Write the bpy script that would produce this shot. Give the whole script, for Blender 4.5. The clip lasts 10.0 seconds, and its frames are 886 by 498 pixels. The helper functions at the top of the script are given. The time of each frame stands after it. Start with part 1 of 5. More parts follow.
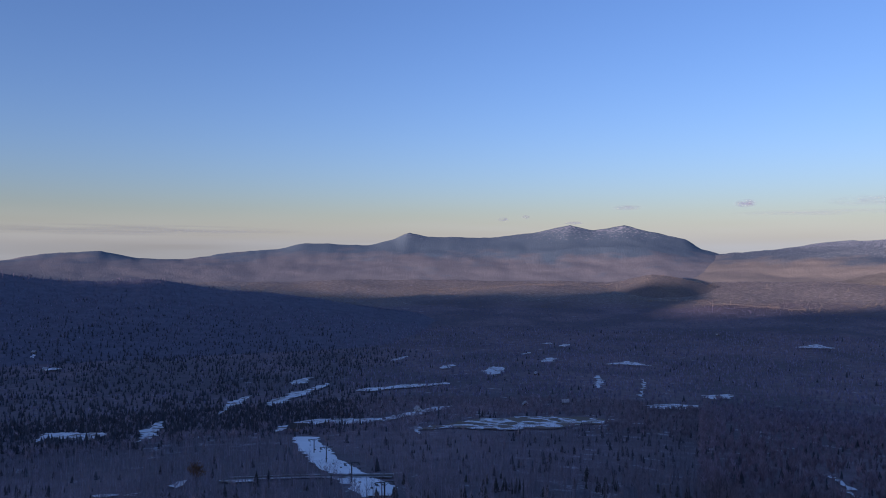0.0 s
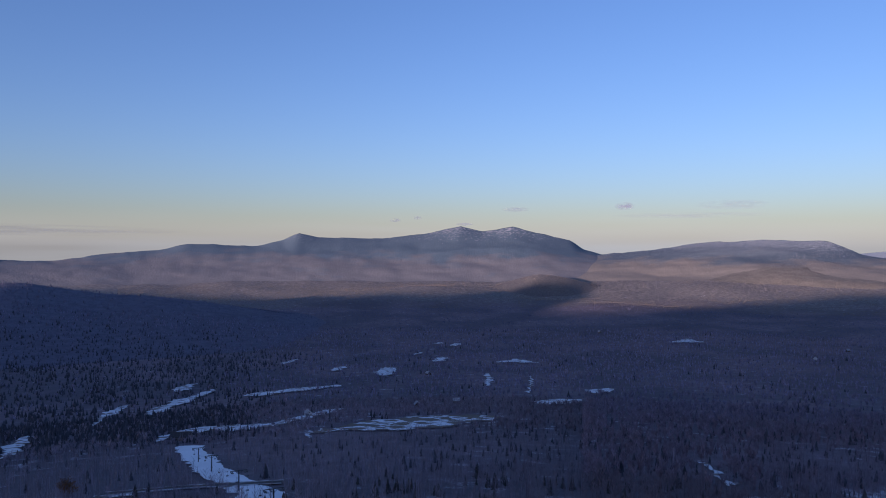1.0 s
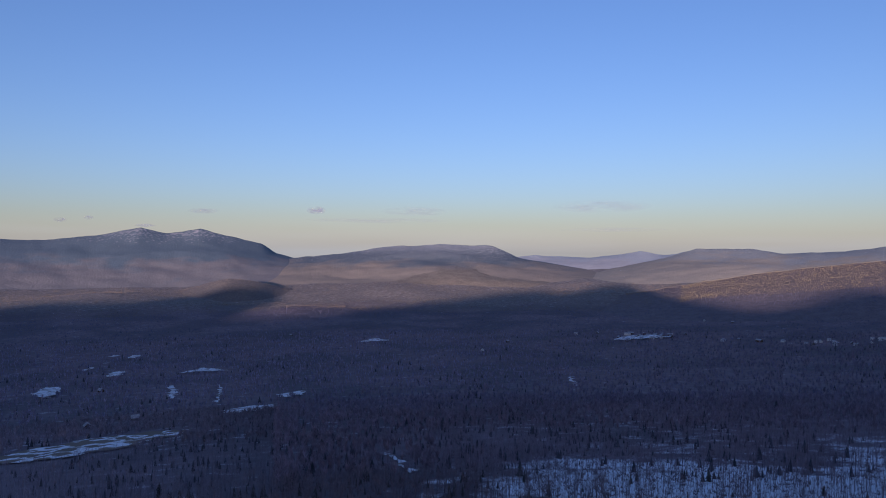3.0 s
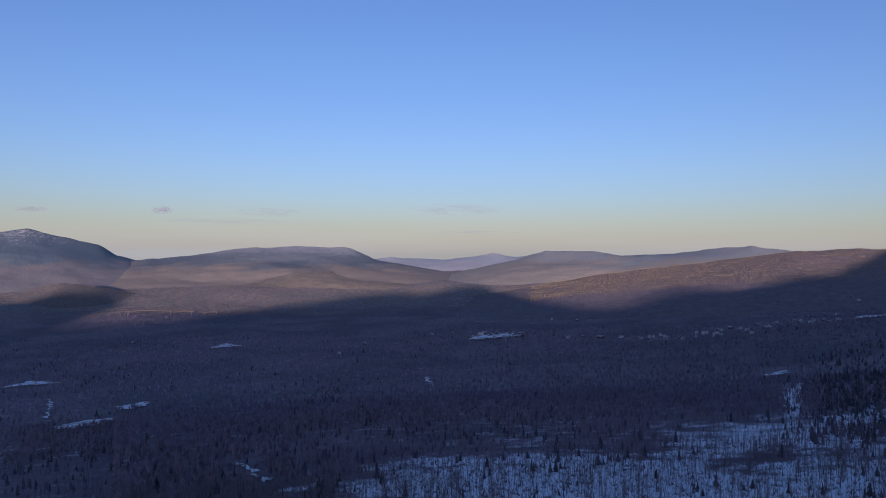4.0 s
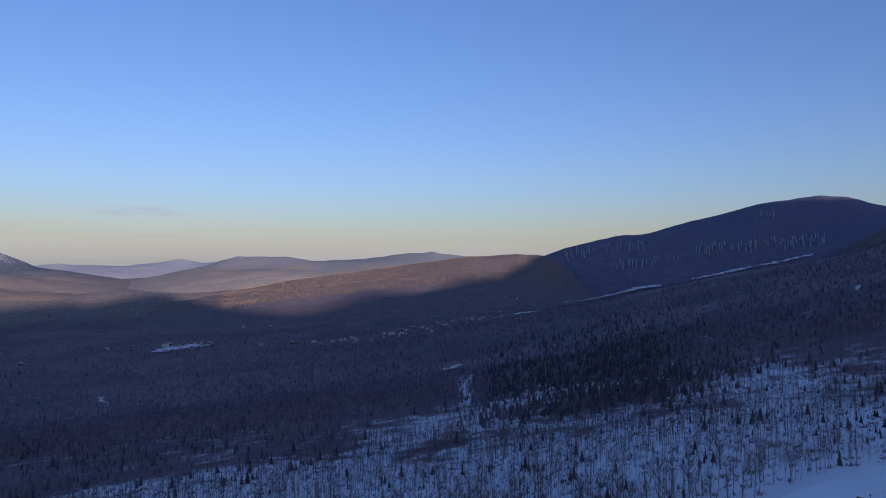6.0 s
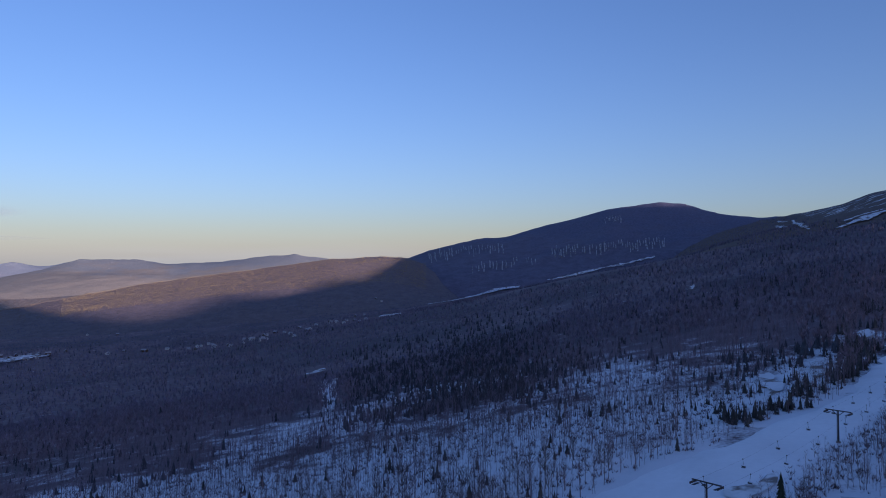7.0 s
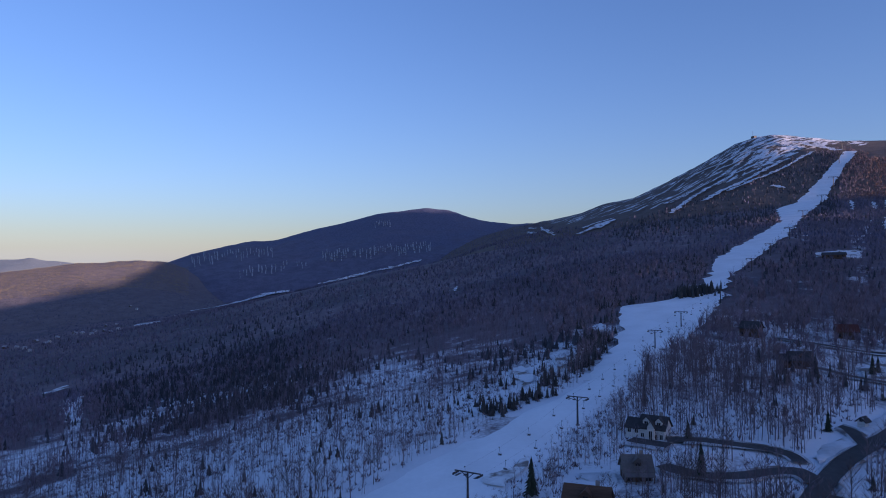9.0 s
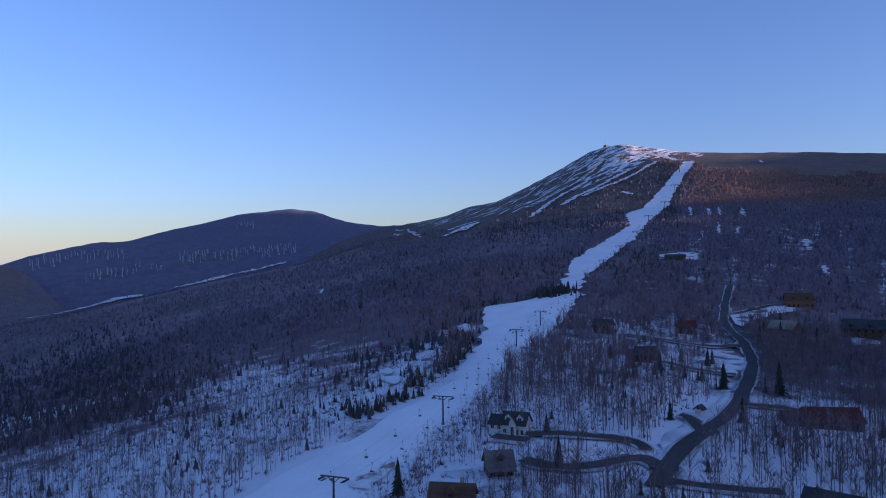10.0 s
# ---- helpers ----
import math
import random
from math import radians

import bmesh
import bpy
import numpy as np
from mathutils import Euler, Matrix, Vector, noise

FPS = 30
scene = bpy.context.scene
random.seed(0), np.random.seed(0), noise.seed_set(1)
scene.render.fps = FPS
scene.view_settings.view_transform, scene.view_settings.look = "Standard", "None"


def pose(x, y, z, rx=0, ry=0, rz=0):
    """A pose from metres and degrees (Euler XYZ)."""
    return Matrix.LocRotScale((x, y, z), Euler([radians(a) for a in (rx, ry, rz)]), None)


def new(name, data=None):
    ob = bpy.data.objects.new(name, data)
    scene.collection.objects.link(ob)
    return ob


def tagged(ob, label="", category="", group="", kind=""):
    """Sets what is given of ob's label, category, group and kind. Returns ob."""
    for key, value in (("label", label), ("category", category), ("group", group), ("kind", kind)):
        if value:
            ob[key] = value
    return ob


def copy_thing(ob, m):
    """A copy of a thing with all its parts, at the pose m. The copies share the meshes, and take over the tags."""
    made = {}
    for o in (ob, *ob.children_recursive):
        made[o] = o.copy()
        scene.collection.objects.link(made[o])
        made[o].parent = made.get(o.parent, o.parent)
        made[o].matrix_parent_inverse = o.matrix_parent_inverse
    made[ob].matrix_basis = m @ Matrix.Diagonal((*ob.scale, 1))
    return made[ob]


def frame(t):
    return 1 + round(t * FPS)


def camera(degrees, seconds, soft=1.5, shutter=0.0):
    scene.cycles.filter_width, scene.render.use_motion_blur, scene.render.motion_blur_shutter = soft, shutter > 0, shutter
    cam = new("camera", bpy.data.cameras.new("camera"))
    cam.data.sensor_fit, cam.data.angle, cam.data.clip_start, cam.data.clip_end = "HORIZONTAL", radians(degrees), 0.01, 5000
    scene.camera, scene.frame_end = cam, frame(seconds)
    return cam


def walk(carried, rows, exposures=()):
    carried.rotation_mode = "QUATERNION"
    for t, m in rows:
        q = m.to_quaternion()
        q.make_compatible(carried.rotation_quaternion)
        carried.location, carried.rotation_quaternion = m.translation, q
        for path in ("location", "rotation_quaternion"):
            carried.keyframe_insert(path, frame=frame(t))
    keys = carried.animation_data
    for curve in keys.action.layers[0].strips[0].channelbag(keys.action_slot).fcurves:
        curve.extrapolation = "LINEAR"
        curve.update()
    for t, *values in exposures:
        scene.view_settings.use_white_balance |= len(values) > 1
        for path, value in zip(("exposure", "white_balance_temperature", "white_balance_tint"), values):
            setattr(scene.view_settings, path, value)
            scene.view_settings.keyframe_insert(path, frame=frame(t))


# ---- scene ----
cam = camera(64.19, 10.0, 1.0)
# seconds, pitch, roll, heading (degrees clockwise from +y); the drone hovers and turns
TURNS = [
    (0.0, -0.15, -0.20, 0.00), (0.5, -0.11, -0.17, 3.80), (1.0, -0.06, -0.19, 8.76), (1.5, 0.04, -0.21, 14.93),
    (2.0, 0.12, -0.22, 21.22), (2.5, 0.22, -0.26, 27.43), (3.0, 0.32, -0.28, 33.36), (3.5, 0.43, -0.28, 39.08),
    (4.0, 0.54, -0.27, 44.90), (4.5, 0.67, -0.22, 50.99), (5.0, 0.82, -0.18, 57.03), (5.5, 0.95, -0.12, 63.35),
    (6.0, 1.06, -0.05, 69.40), (6.5, 1.16, 0.04, 75.05), (7.0, 1.25, 0.11, 80.36), (7.5, 1.30, 0.18, 85.37),
    (8.0, 1.36, 0.24, 89.96), (8.5, 1.41, 0.34, 94.41), (9.0, 1.46, 0.41, 98.79), (9.5, 1.50, 0.49, 103.79),
    (10.0, 1.52, 0.61, 109.56),
]
EYE_Z = 250.0
walk(cam, [(t, pose(0, 0, EYE_Z, 90 + p, r, -h)) for t, p, r, h in TURNS], [(0.0, 0.7, 4680, 36), (2.5, 0.57, 4740, 36), (5.0, 0.5, 4740, 36), (6.5, 0.6, 4690, 36), (8.0, 0.75, 4690, 37), (9.0, 0.87, 4685, 37), (10.0, 1.07, 4680, 38)])

# ---- light: a low winter sun behind the drone, blue sky ----
SUN_AZ, SUN_EL = 224.0, 4.5
world = bpy.data.worlds.new("world")
scene.world = world
world.use_nodes = True
wn = world.node_tree.nodes
sky = wn.new("ShaderNodeTexSky")
sky.sky_type = "NISHITA"
sky.sun_disc = False
sky.sun_elevation = radians(SUN_EL)
sky.sun_rotation = radians(SUN_AZ)
sky.altitude = 600
sky.air_density, sky.dust_density, sky.ozone_density = 1.0, 1.5, 1.5
wn["Background"].inputs["Strength"].default_value = 0.115
world.node_tree.links.new(sky.outputs[0], wn["Background"].inputs["Color"])
sun = new("sun", bpy.data.lights.new("sun", "SUN"))
sun.data.energy, sun.data.angle, sun.data.color = 5.0, radians(0.53), (1.0, 0.66, 0.36)
to_sun = Vector((math.sin(radians(SUN_AZ)) * math.cos(radians(SUN_EL)), math.cos(radians(SUN_AZ)) * math.cos(radians(SUN_EL)), math.sin(radians(SUN_EL))))
sun.matrix_world = to_sun.to_track_quat("Z", "Y").to_matrix().to_4x4()


# ---- materials ----
def material(name, rough=0.9, metal=0.0):
    m = bpy.data.materials.new(name)
    m.use_nodes = True
    b = m.node_tree.nodes["Principled BSDF"]
    b.inputs["Roughness"].default_value, b.inputs["Metallic"].default_value = rough, metal
    b.inputs["Specular IOR Level"].default_value = 0.2
    return m, m.node_tree, b


def noise_node(nt, scale, detail=3.0, stretch=None):
    tex = nt.nodes.new("ShaderNodeTexNoise")
    tex.inputs["Scale"].default_value, tex.inputs["Detail"].default_value = scale, detail
    src = nt.nodes.new("ShaderNodeTexCoord").outputs["Object"]
    if stretch:
        mp = nt.nodes.new("ShaderNodeMapping")
        mp.inputs["Scale"].default_value = stretch
        nt.links.new(src, mp.inputs["Vector"])
        src = mp.outputs["Vector"]
    nt.links.new(src, tex.inputs["Vector"])
    return tex.outputs["Fac"]


def ramp(nt, fac, stops):
    r = nt.nodes.new("ShaderNodeValToRGB")
    while len(r.color_ramp.elements) < len(stops):
        r.color_ramp.elements.new(0.5)
    for e, (p, c) in zip(r.color_ramp.elements, stops):
        e.position, e.color = p, (*c, 1) if len(c) == 3 else c
    nt.links.new(fac, r.inputs["Fac"])
    return r.outputs["Color"]


def mix(nt, fac, a, b, how="MIX"):
    m = nt.nodes.new("ShaderNodeMix")
    m.data_type, m.blend_type = "RGBA", how
    for key, v in (("Factor", fac), ("A", a), ("B", b)):
        sock = [s for s in m.inputs if s.name == key and s.type == ("VALUE" if key == "Factor" else "RGBA")][0]
        if hasattr(v, "node"):
            nt.links.new(v, sock)
        else:
            sock.default_value = v if key == "Factor" else (*v, 1)
    return [o for o in m.outputs if o.type == "RGBA"][0]


def bumped(nt, b, height, strength, distance):
    bp = nt.nodes.new("ShaderNodeBump")
    bp.inputs["Strength"].default_value, bp.inputs["Distance"].default_value = strength, distance
    nt.links.new(height, bp.inputs["Height"])
    nt.links.new(bp.outputs["Normal"], b.inputs["Normal"])


def grainy(name, dark, light, scale, rough=0.9, metal=0.0, bump=0.0, stretch=None, big=None):
    """A surface whose colour wanders between dark and light at two scales."""
    m, nt, b = material(name, rough, metal)
    fine, wide = noise_node(nt, scale, 4, stretch), noise_node(nt, big or scale / 9, 3, stretch)
    c = mix(nt, 0.5, ramp(nt, fine, ((0.3, dark), (0.7, light))), ramp(nt, wide, ((0.35, dark), (0.65, light))))
    nt.links.new(c, b.inputs["Base Color"])
    if bump:
        bumped(nt, b, fine, 0.6, bump)
    return m


# ---- land ----
def hashed(i, j, seed):
    n = (i.astype(np.int64) * 374761393 + j.astype(np.int64) * 668265263 + seed * 974634777) & 0xFFFFFFFF
    n = ((n ^ (n >> 13)) * 1274126177) & 0xFFFFFFFF
    return ((n ^ (n >> 16)) & 0xFFFF) / 65535.0


def value_noise(x, y, seed=0):
    i, j = np.floor(x), np.floor(y)
    u, v = x - i, y - j
    u, v = u * u * (3 - 2 * u), v * v * (3 - 2 * v)
    a, b = hashed(i, j, seed), hashed(i + 1, j, seed)
    c, d = hashed(i, j + 1, seed), hashed(i + 1, j + 1, seed)
    return (a + (b - a) * u) * (1 - v) + (c + (d - c) * u) * v


def fbm(x, y, seed=0, octaves=4):
    """Noise from about -1 to 1."""
    s, amp, tot = 0.0, 1.0, 0.0
    for k in range(octaves):
        s, tot = s + amp * (2 * value_noise(x, y, seed + k) - 1), tot + amp
        x, y, amp = x * 2.03 + 17.3, y * 2.03 + 9.1, amp * 0.5
    return s / tot


RINGS = (0, 200, 450, 900, 1500, 2300, 3200, 4100, 5200)
# heights against the drone's, ring by ring, along rays of these headings
RAYS_AHEAD = {
    -45: (-60, -80, -128, -188, -218, -200, -180, -130, -90),
    -10: (-60, -80, -128, -188, -220, -218, -190, -130, -90),
    20: (-60, -80, -125, -183, -215, -212, -180, -115, -60),
    45: (-60, -78, -117, -172, -203, -205, -170, -100, -30),
    65: (-60, -73, -104, -148, -178, -172, -140, -70, -20),
    80: (-60, -66, -86, -108, -95, -140, -110, -50, 0),
    90: (-60, -58, -68, -60, -30, -66, -50, -20, 0),
    100: (-60, -52, -50, -18, 22, -10, 0, 20, 20),
    113: (-60, -47, -30, 18, 90, 100, 110, 110, 100),
}
RAYS_BEHIND = {
    124: (-60, -46, -26, 42, 120, 170, 200, 200, 180),
    132: (-60, -48, -34, 36, 150, 290, 430, 420, 380),
    143: (-60, -52, -40, 22, 130, 270, 405, 420, 400),
    165: (-60, -55, -35, 20, 120, 250, 350, 380, 380),
    200: (-60, -52, -20, 20, 60, 110, 160, 200, 200),
    240: (-60, -75, -80, -60, -20, 50, 100, 120, 120),
    280: (-60, -95, -130, -160, -150, -100, -60, -20, 0),
}
AZ_STEP, Q_STEP = 1.0, 0.5  # the table is spread on a grid of headings and of the root of distance


def spread_heights():
    rays = {**RAYS_AHEAD, **RAYS_BEHIND}
    az = np.arange(0, 360, AZ_STEP)
    q = np.arange(0, 75, Q_STEP)
    keys = sorted((k % 360, v) for k, v in rays.items())
    ka = np.array([keys[-1][0] - 360] + [k for k, _ in keys] + [keys[0][0] + 360], float)
    kh = np.array([keys[-1][1]] + [v for _, v in keys] + [keys[0][1]], float)
    rows = np.array([np.interp(q * q, RINGS, h) for h in kh])
    grid = np.array([np.interp(az, ka, rows[:, k]) for k in range(len(q))]).T
    g = np.exp(-0.5 * (np.arange(-8, 9) / 3.2) ** 2)
    g /= g.sum()
    grid = sum(w * np.roll(grid, k, 0) for k, w in zip(range(-8, 9), g))
    g = np.exp(-0.5 * (np.arange(-8, 9) / 2.6) ** 2)
    g /= g.sum()
    pad = np.pad(grid, ((0, 0), (8, 8)), "edge")
    return sum(w * pad[:, 8 + k:8 + k + grid.shape[1]] for k, w in zip(range(-8, 9), g))


HEIGHTS = spread_heights()


def polar(x, y):
    return np.degrees(np.arctan2(x, y)), np.hypot(x, y)


# swells and hollows of the far valley floor: heading and its spread, distance and its spread, height
HUMPS = ((8.0, 5.0, 3130, 160, 16), (17.5, 3.6, 3040, 170, -26), (21.0, 4.0, 2560, 130, 13), (31.0, 3.5, 3000, 120, -8), (-5.0, 6.0, 3000, 150, -6))


def ground(x, y):
    """The valley and the lower slopes, without the mountains."""
    x, y = np.asarray(x, float), np.asarray(y, float)
    az, r = polar(x, y)
    i, j = (az % 360) / AZ_STEP, np.clip(np.sqrt(r) / Q_STEP, 0, HEIGHTS.shape[1] - 1.001)
    i0, j0 = np.floor(i).astype(int), np.floor(j).astype(int)
    u, v = i - i0, j - j0
    i0, i1 = i0 % HEIGHTS.shape[0], (i0 + 1) % HEIGHTS.shape[0]
    h = (HEIGHTS[i0, j0] * (1 - u) + HEIGHTS[i1, j0] * u) * (1 - v) + (HEIGHTS[i0, j0 + 1] * (1 - u) + HEIGHTS[i1, j0 + 1] * u) * v
    rough = np.clip((r - 250) / 1500, 0, 1)
    hills = np.clip((r - 2300) / 700, 0, 1) * np.clip((4300 - r) / 500, 0, 1)  # foothills on the far side of the valley
    for a0, da, r0, dr, up in HUMPS:
        h = h + up * np.exp(-((az - a0) / da) ** 2 - ((r - r0) / dr) ** 2)
    return EYE_Z + h + fbm(x / 420, y / 420, 3, 4) * (1.0 + 9 * rough + 14 * hills) + fbm(x / 60, y / 60, 11, 3) * 0.8 * np.clip((900 - r) / 500, 0.1, 1)


class Mountain:
    """A mountain with a crest at the distance r, seen from the drone at these elevations by heading."""

    def __init__(self, name, r, front, back, crest, steep=1.0, gully=0.08):
        self.name, self.r, self.front, self.back, self.steep, self.gully = name, r, front, back, steep, gully
        self.az = np.array([a for a, _ in crest], float)
        self.el = np.array([e for _, e in crest], float)
        # the foot follows the crest only broadly
        self.wide_az = np.arange(self.az[0], self.az[-1], 0.5)
        g = np.exp(-0.5 * (np.arange(-20, 21) / 7.0) ** 2)
        self.wide_el = np.convolve(np.pad(np.interp(self.wide_az, self.az, self.el), 20, "edge"), g / g.sum(), "valid")

    def height(self, x, y):
        az, r = polar(x, y)
        az = np.where(az < -120, az + 360, az)
        rc = self.r * (1 + 0.006 * fbm(az / 4, az * 0 + 1.7, 5, 3))
        ds = np.clip(np.where(r < rc, (rc - r) / self.front, (r - rc) / self.back), 0, 1)
        keep = (np.clip(1 - 2.5 * ds, 0, 1) ** 1.5) if self.r > 4000 else 1 - ds  # how far down the crest's outline is felt
        el = np.interp(az, self.az, self.el) * keep + np.interp(az, self.wide_az, self.wide_el) * (1 - keep)
        top = EYE_Z + rc * np.tan(np.radians(el)) + fbm(az * 1.3, r / 400, 23, 4) * self.r * 0.0012
        s = np.where(r < rc, (rc - r) / self.front, (r - rc) / self.back)
        low = ground(x, y) - 12
        shape = np.clip(1 - s, 0, 1) ** self.steep
        rel = top - low
        spur = 1 - np.abs(fbm(x / 420 + 7, y / 420 + 3, 41, 5)) * 2.6
        h = low + rel * shape + self.gully * rel * spur * np.clip(s, 0, 1) * np.clip(1 - s, 0, 1) * 4 * 0.6
        return np.where((az >= self.az[0]) & (az <= self.az[-1]), h, -999.0)


MOUNTAINS = [
    Mountain("forested_hill", 2100, 700, 500, [(-60, -1.6), (-32.1, -1.86), (-28.7, -2.44), (-25.4, -2.58), (-22.3, -2.42), (-20, -2.84), (-17.1, -3.35), (-13.7, -3.65), (-10.1, -4.1), (-5, -5.0), (2, -6.5), (10, -8)]),
    Mountain("twin_peak_range", 4560, 1100, 350, [(-60, -0.6), (-32.1, -1.05), (-29.4, -0.51), (-25.8, -0.35), (-23.5, -0.89), (-20.4, -1.07), (-16.7, -0.46), (-13.2, -0.19), (-11, 0.31), (-6.1, 0.15), (-4.2, 0.55), (-2.8, 1.17), (-1.1, 0.85), (3.9, 0.78), (7.1, 1.15), (10.2, 1.83), (12, 1.42), (14.4, 1.77), (16.3, 1.32), (19, 0.66), (20, -0.03), (21.6, -0.45), (25, -1.3), (32, -2.6)], 1.25, 0.06),
    Mountain("wooded_knoll", 3350, 260, 260, [(10, -4.2), (12, -3.2), (13.8, -2.75), (15.2, -2.3), (16.6, -2.08), (18.4, -2.25), (19.8, -2.6), (21.5, -2.9), (24, -4.0)], 0.8, 0.05),
    Mountain("table_mountain", 4350, 900, 150, [(8, -2.8), (17, -1.3), (20, -0.7), (21.6, -0.4), (25.4, -0.06), (27.6, 0.3), (29.5, 0.55), (33.6, 0.70), (37.2, 0.63), (38.3, 0.25), (39.4, -0.35), (42, -0.8), (47, -1.5), (58, -2.8)], 1.1, 0.12),
    Mountain("wooded_foothill", 3750, 380, 250, [(24, -3.2), (27, -2.4), (30.4, -1.7), (32.5, -1.25), (34.1, -1.05), (36, -1.3), (37.2, -1.6), (39, -1.8), (41.6, -2.0), (45, -2.6)], 0.9, 0.06),
    Mountain("distant_hills", 4780, 700, 180, [(36, -1.0), (39.1, -0.3), (40.8, -0.15), (44.9, -0.31), (47.5, -0.05), (49, 0.25), (50.8, -0.1), (53.1, 0.3), (59, 0.0), (70, 0.2), (80, 0.2)]),
    Mountain("valley_hills", 4300, 900, 180, [(36, -2.8), (45, -1.5), (48.5, -0.8), (50.8, -0.30), (53.1, 0.45), (57.2, 0.42), (59, 0.06), (63, 0.21), (65.6, 0.62), (68.6, 0.84), (70.6, 0.53), (74, 0), (80, -0.8), (86, -2)]),
    Mountain("sunlit_hill", 3000, 900, 500, [(36, -6), (44, -4.0), (48, -3.2), (53.2, -2.20), (56.8, -1.53), (61.8, -0.84), (66.4, -0.23), (71.4, 0.46), (73.2, 0.5), (75.4, 0.69), (77.5, 0.5), (78.6, 0.1), (80, -0.9), (82, -2.4), (85, -5.0)], 0.9, 0.12),
    Mountain("dome_mountain", 3700, 1150, 700, [(72, -1.0), (77, 0.36), (79.2, 1.12), (83.1, 2.08), (85.6, 2.24), (88.4, 3.04), (90, 3.42), (93.4, 4.33), (97.4, 4.82), (99.2, 4.62), (101.7, 3.79), (104.6, 3.46), (109, 3.6), (118, 3.6)], 0.95),
    Mountain("ski_mountain", 2750, 1500, 900, [(95, -2.5), (97, -0.8), (98, 0.2), (99.5, 1.3), (101.5, 2.3), (104.6, 3.2), (107.6, 3.74), (109.9, 4.22), (111.7, 4.88), (114, 5.3), (116.5, 6.43), (119.5, 7.96), (121.3, 9.0), (122.8, 9.41), (124.3, 9.47), (126.4, 9.04), (128.5, 8.35), (132.1, 7.72), (137.8, 6.94), (141.8, 6.48), (160, 6.0)], 1.05, 0.04),
]


def land(x, y):
    """The height of what one would stand on: the ground or a mountain."""
    h = ground(x, y)
    for m in MOUNTAINS:
        h = np.maximum(h, m.height(x, y))
    return h
# ---- end of land ----


def mesh_object(name, verts, faces, mats=(), smooth=True):
    me = bpy.data.meshes.new(name)
    me.from_pydata(verts, [], faces)
    for mt in mats:
        me.materials.append(mt)
    if smooth:
        me.polygons.foreach_set("use_smooth", np.ones(len(me.polygons), bool))
    me.update()
    return new(name, me)


def grid_object(name, X, Y, Z, mat):
    """A sheet from three arrays of the same shape."""
    n, k = X.shape
    v = np.stack([X, Y, Z], -1).reshape(-1, 3)
    i = np.arange(n * k).reshape(n, k)
    f = np.stack([i[:-1, :-1], i[1:, :-1], i[1:, 1:], i[:-1, 1:]], -1).reshape(-1, 4)
    me = bpy.data.meshes.new(name)
    me.vertices.add(len(v))
    me.vertices.foreach_set("co", v.astype(np.float32).ravel())
    me.loops.add(f.size)
    me.loops.foreach_set("vertex_index", f.astype(np.int32).ravel())
    me.polygons.add(len(f))
    me.polygons.foreach_set("loop_start", np.arange(0, f.size, 4, dtype=np.int32))
    me.polygons.foreach_set("loop_total", np.full(len(f), 4, np.int32))
    me.polygons.foreach_set("use_smooth", np.ones(len(f), bool))
    me.materials.append(mat)
    me.update(calc_edges=True)
    return new(name, me)


def sheet(az0, az1, step, radii):
    az = np.radians(np.arange(az0, az1 + step / 2, step))
    A, R = np.meshgrid(az, radii, indexing="ij")
    return R * np.sin(A), R * np.cos(A)


def tinted(name, rough=0.95, spread=0.35, scale=0.35):
    """A surface that takes its base colour from the mesh's own tint, with a fine wandering of it."""
    m, nt, b = material(name, rough)
    at = nt.nodes.new("ShaderNodeAttribute")
    at.attribute_name = "tint"
    n = ramp(nt, noise_node(nt, scale, 3), ((0.3, (1 - spread,) * 3), (0.7, (1 + spread,) * 3)))
    nt.links.new(mix(nt, 1.0, at.outputs["Color"], n, "MULTIPLY"), b.inputs["Base Color"])
    return m


def snow_material(name, tint=(0.80, 0.82, 0.86), dirt=0.25, scale=0.05, bare=0.0):
    m, nt, b = material(name, 0.75)
    wide, fine = noise_node(nt, scale, 5), noise_node(nt, 0.6, 4)
    worn = tuple(c * (1 - dirt) for c in tint)
    c = mix(nt, 0.35, ramp(nt, wide, ((0.35, worn), (0.6, tint))), ramp(nt, fine, ((0.3, worn), (0.7, tint))))
    if bare:  # grass and brush showing through
        c = mix(nt, ramp(nt, noise_node(nt, 0.11, 6), ((bare - 0.03, (0.9, 0.9, 0.9)), (bare + 0.04, (0, 0, 0)))), c, (0.15, 0.12, 0.10))
    nt.links.new(c, b.inputs["Base Color"])
    bumped(nt, b, fine, 0.5, 0.35)
    return m


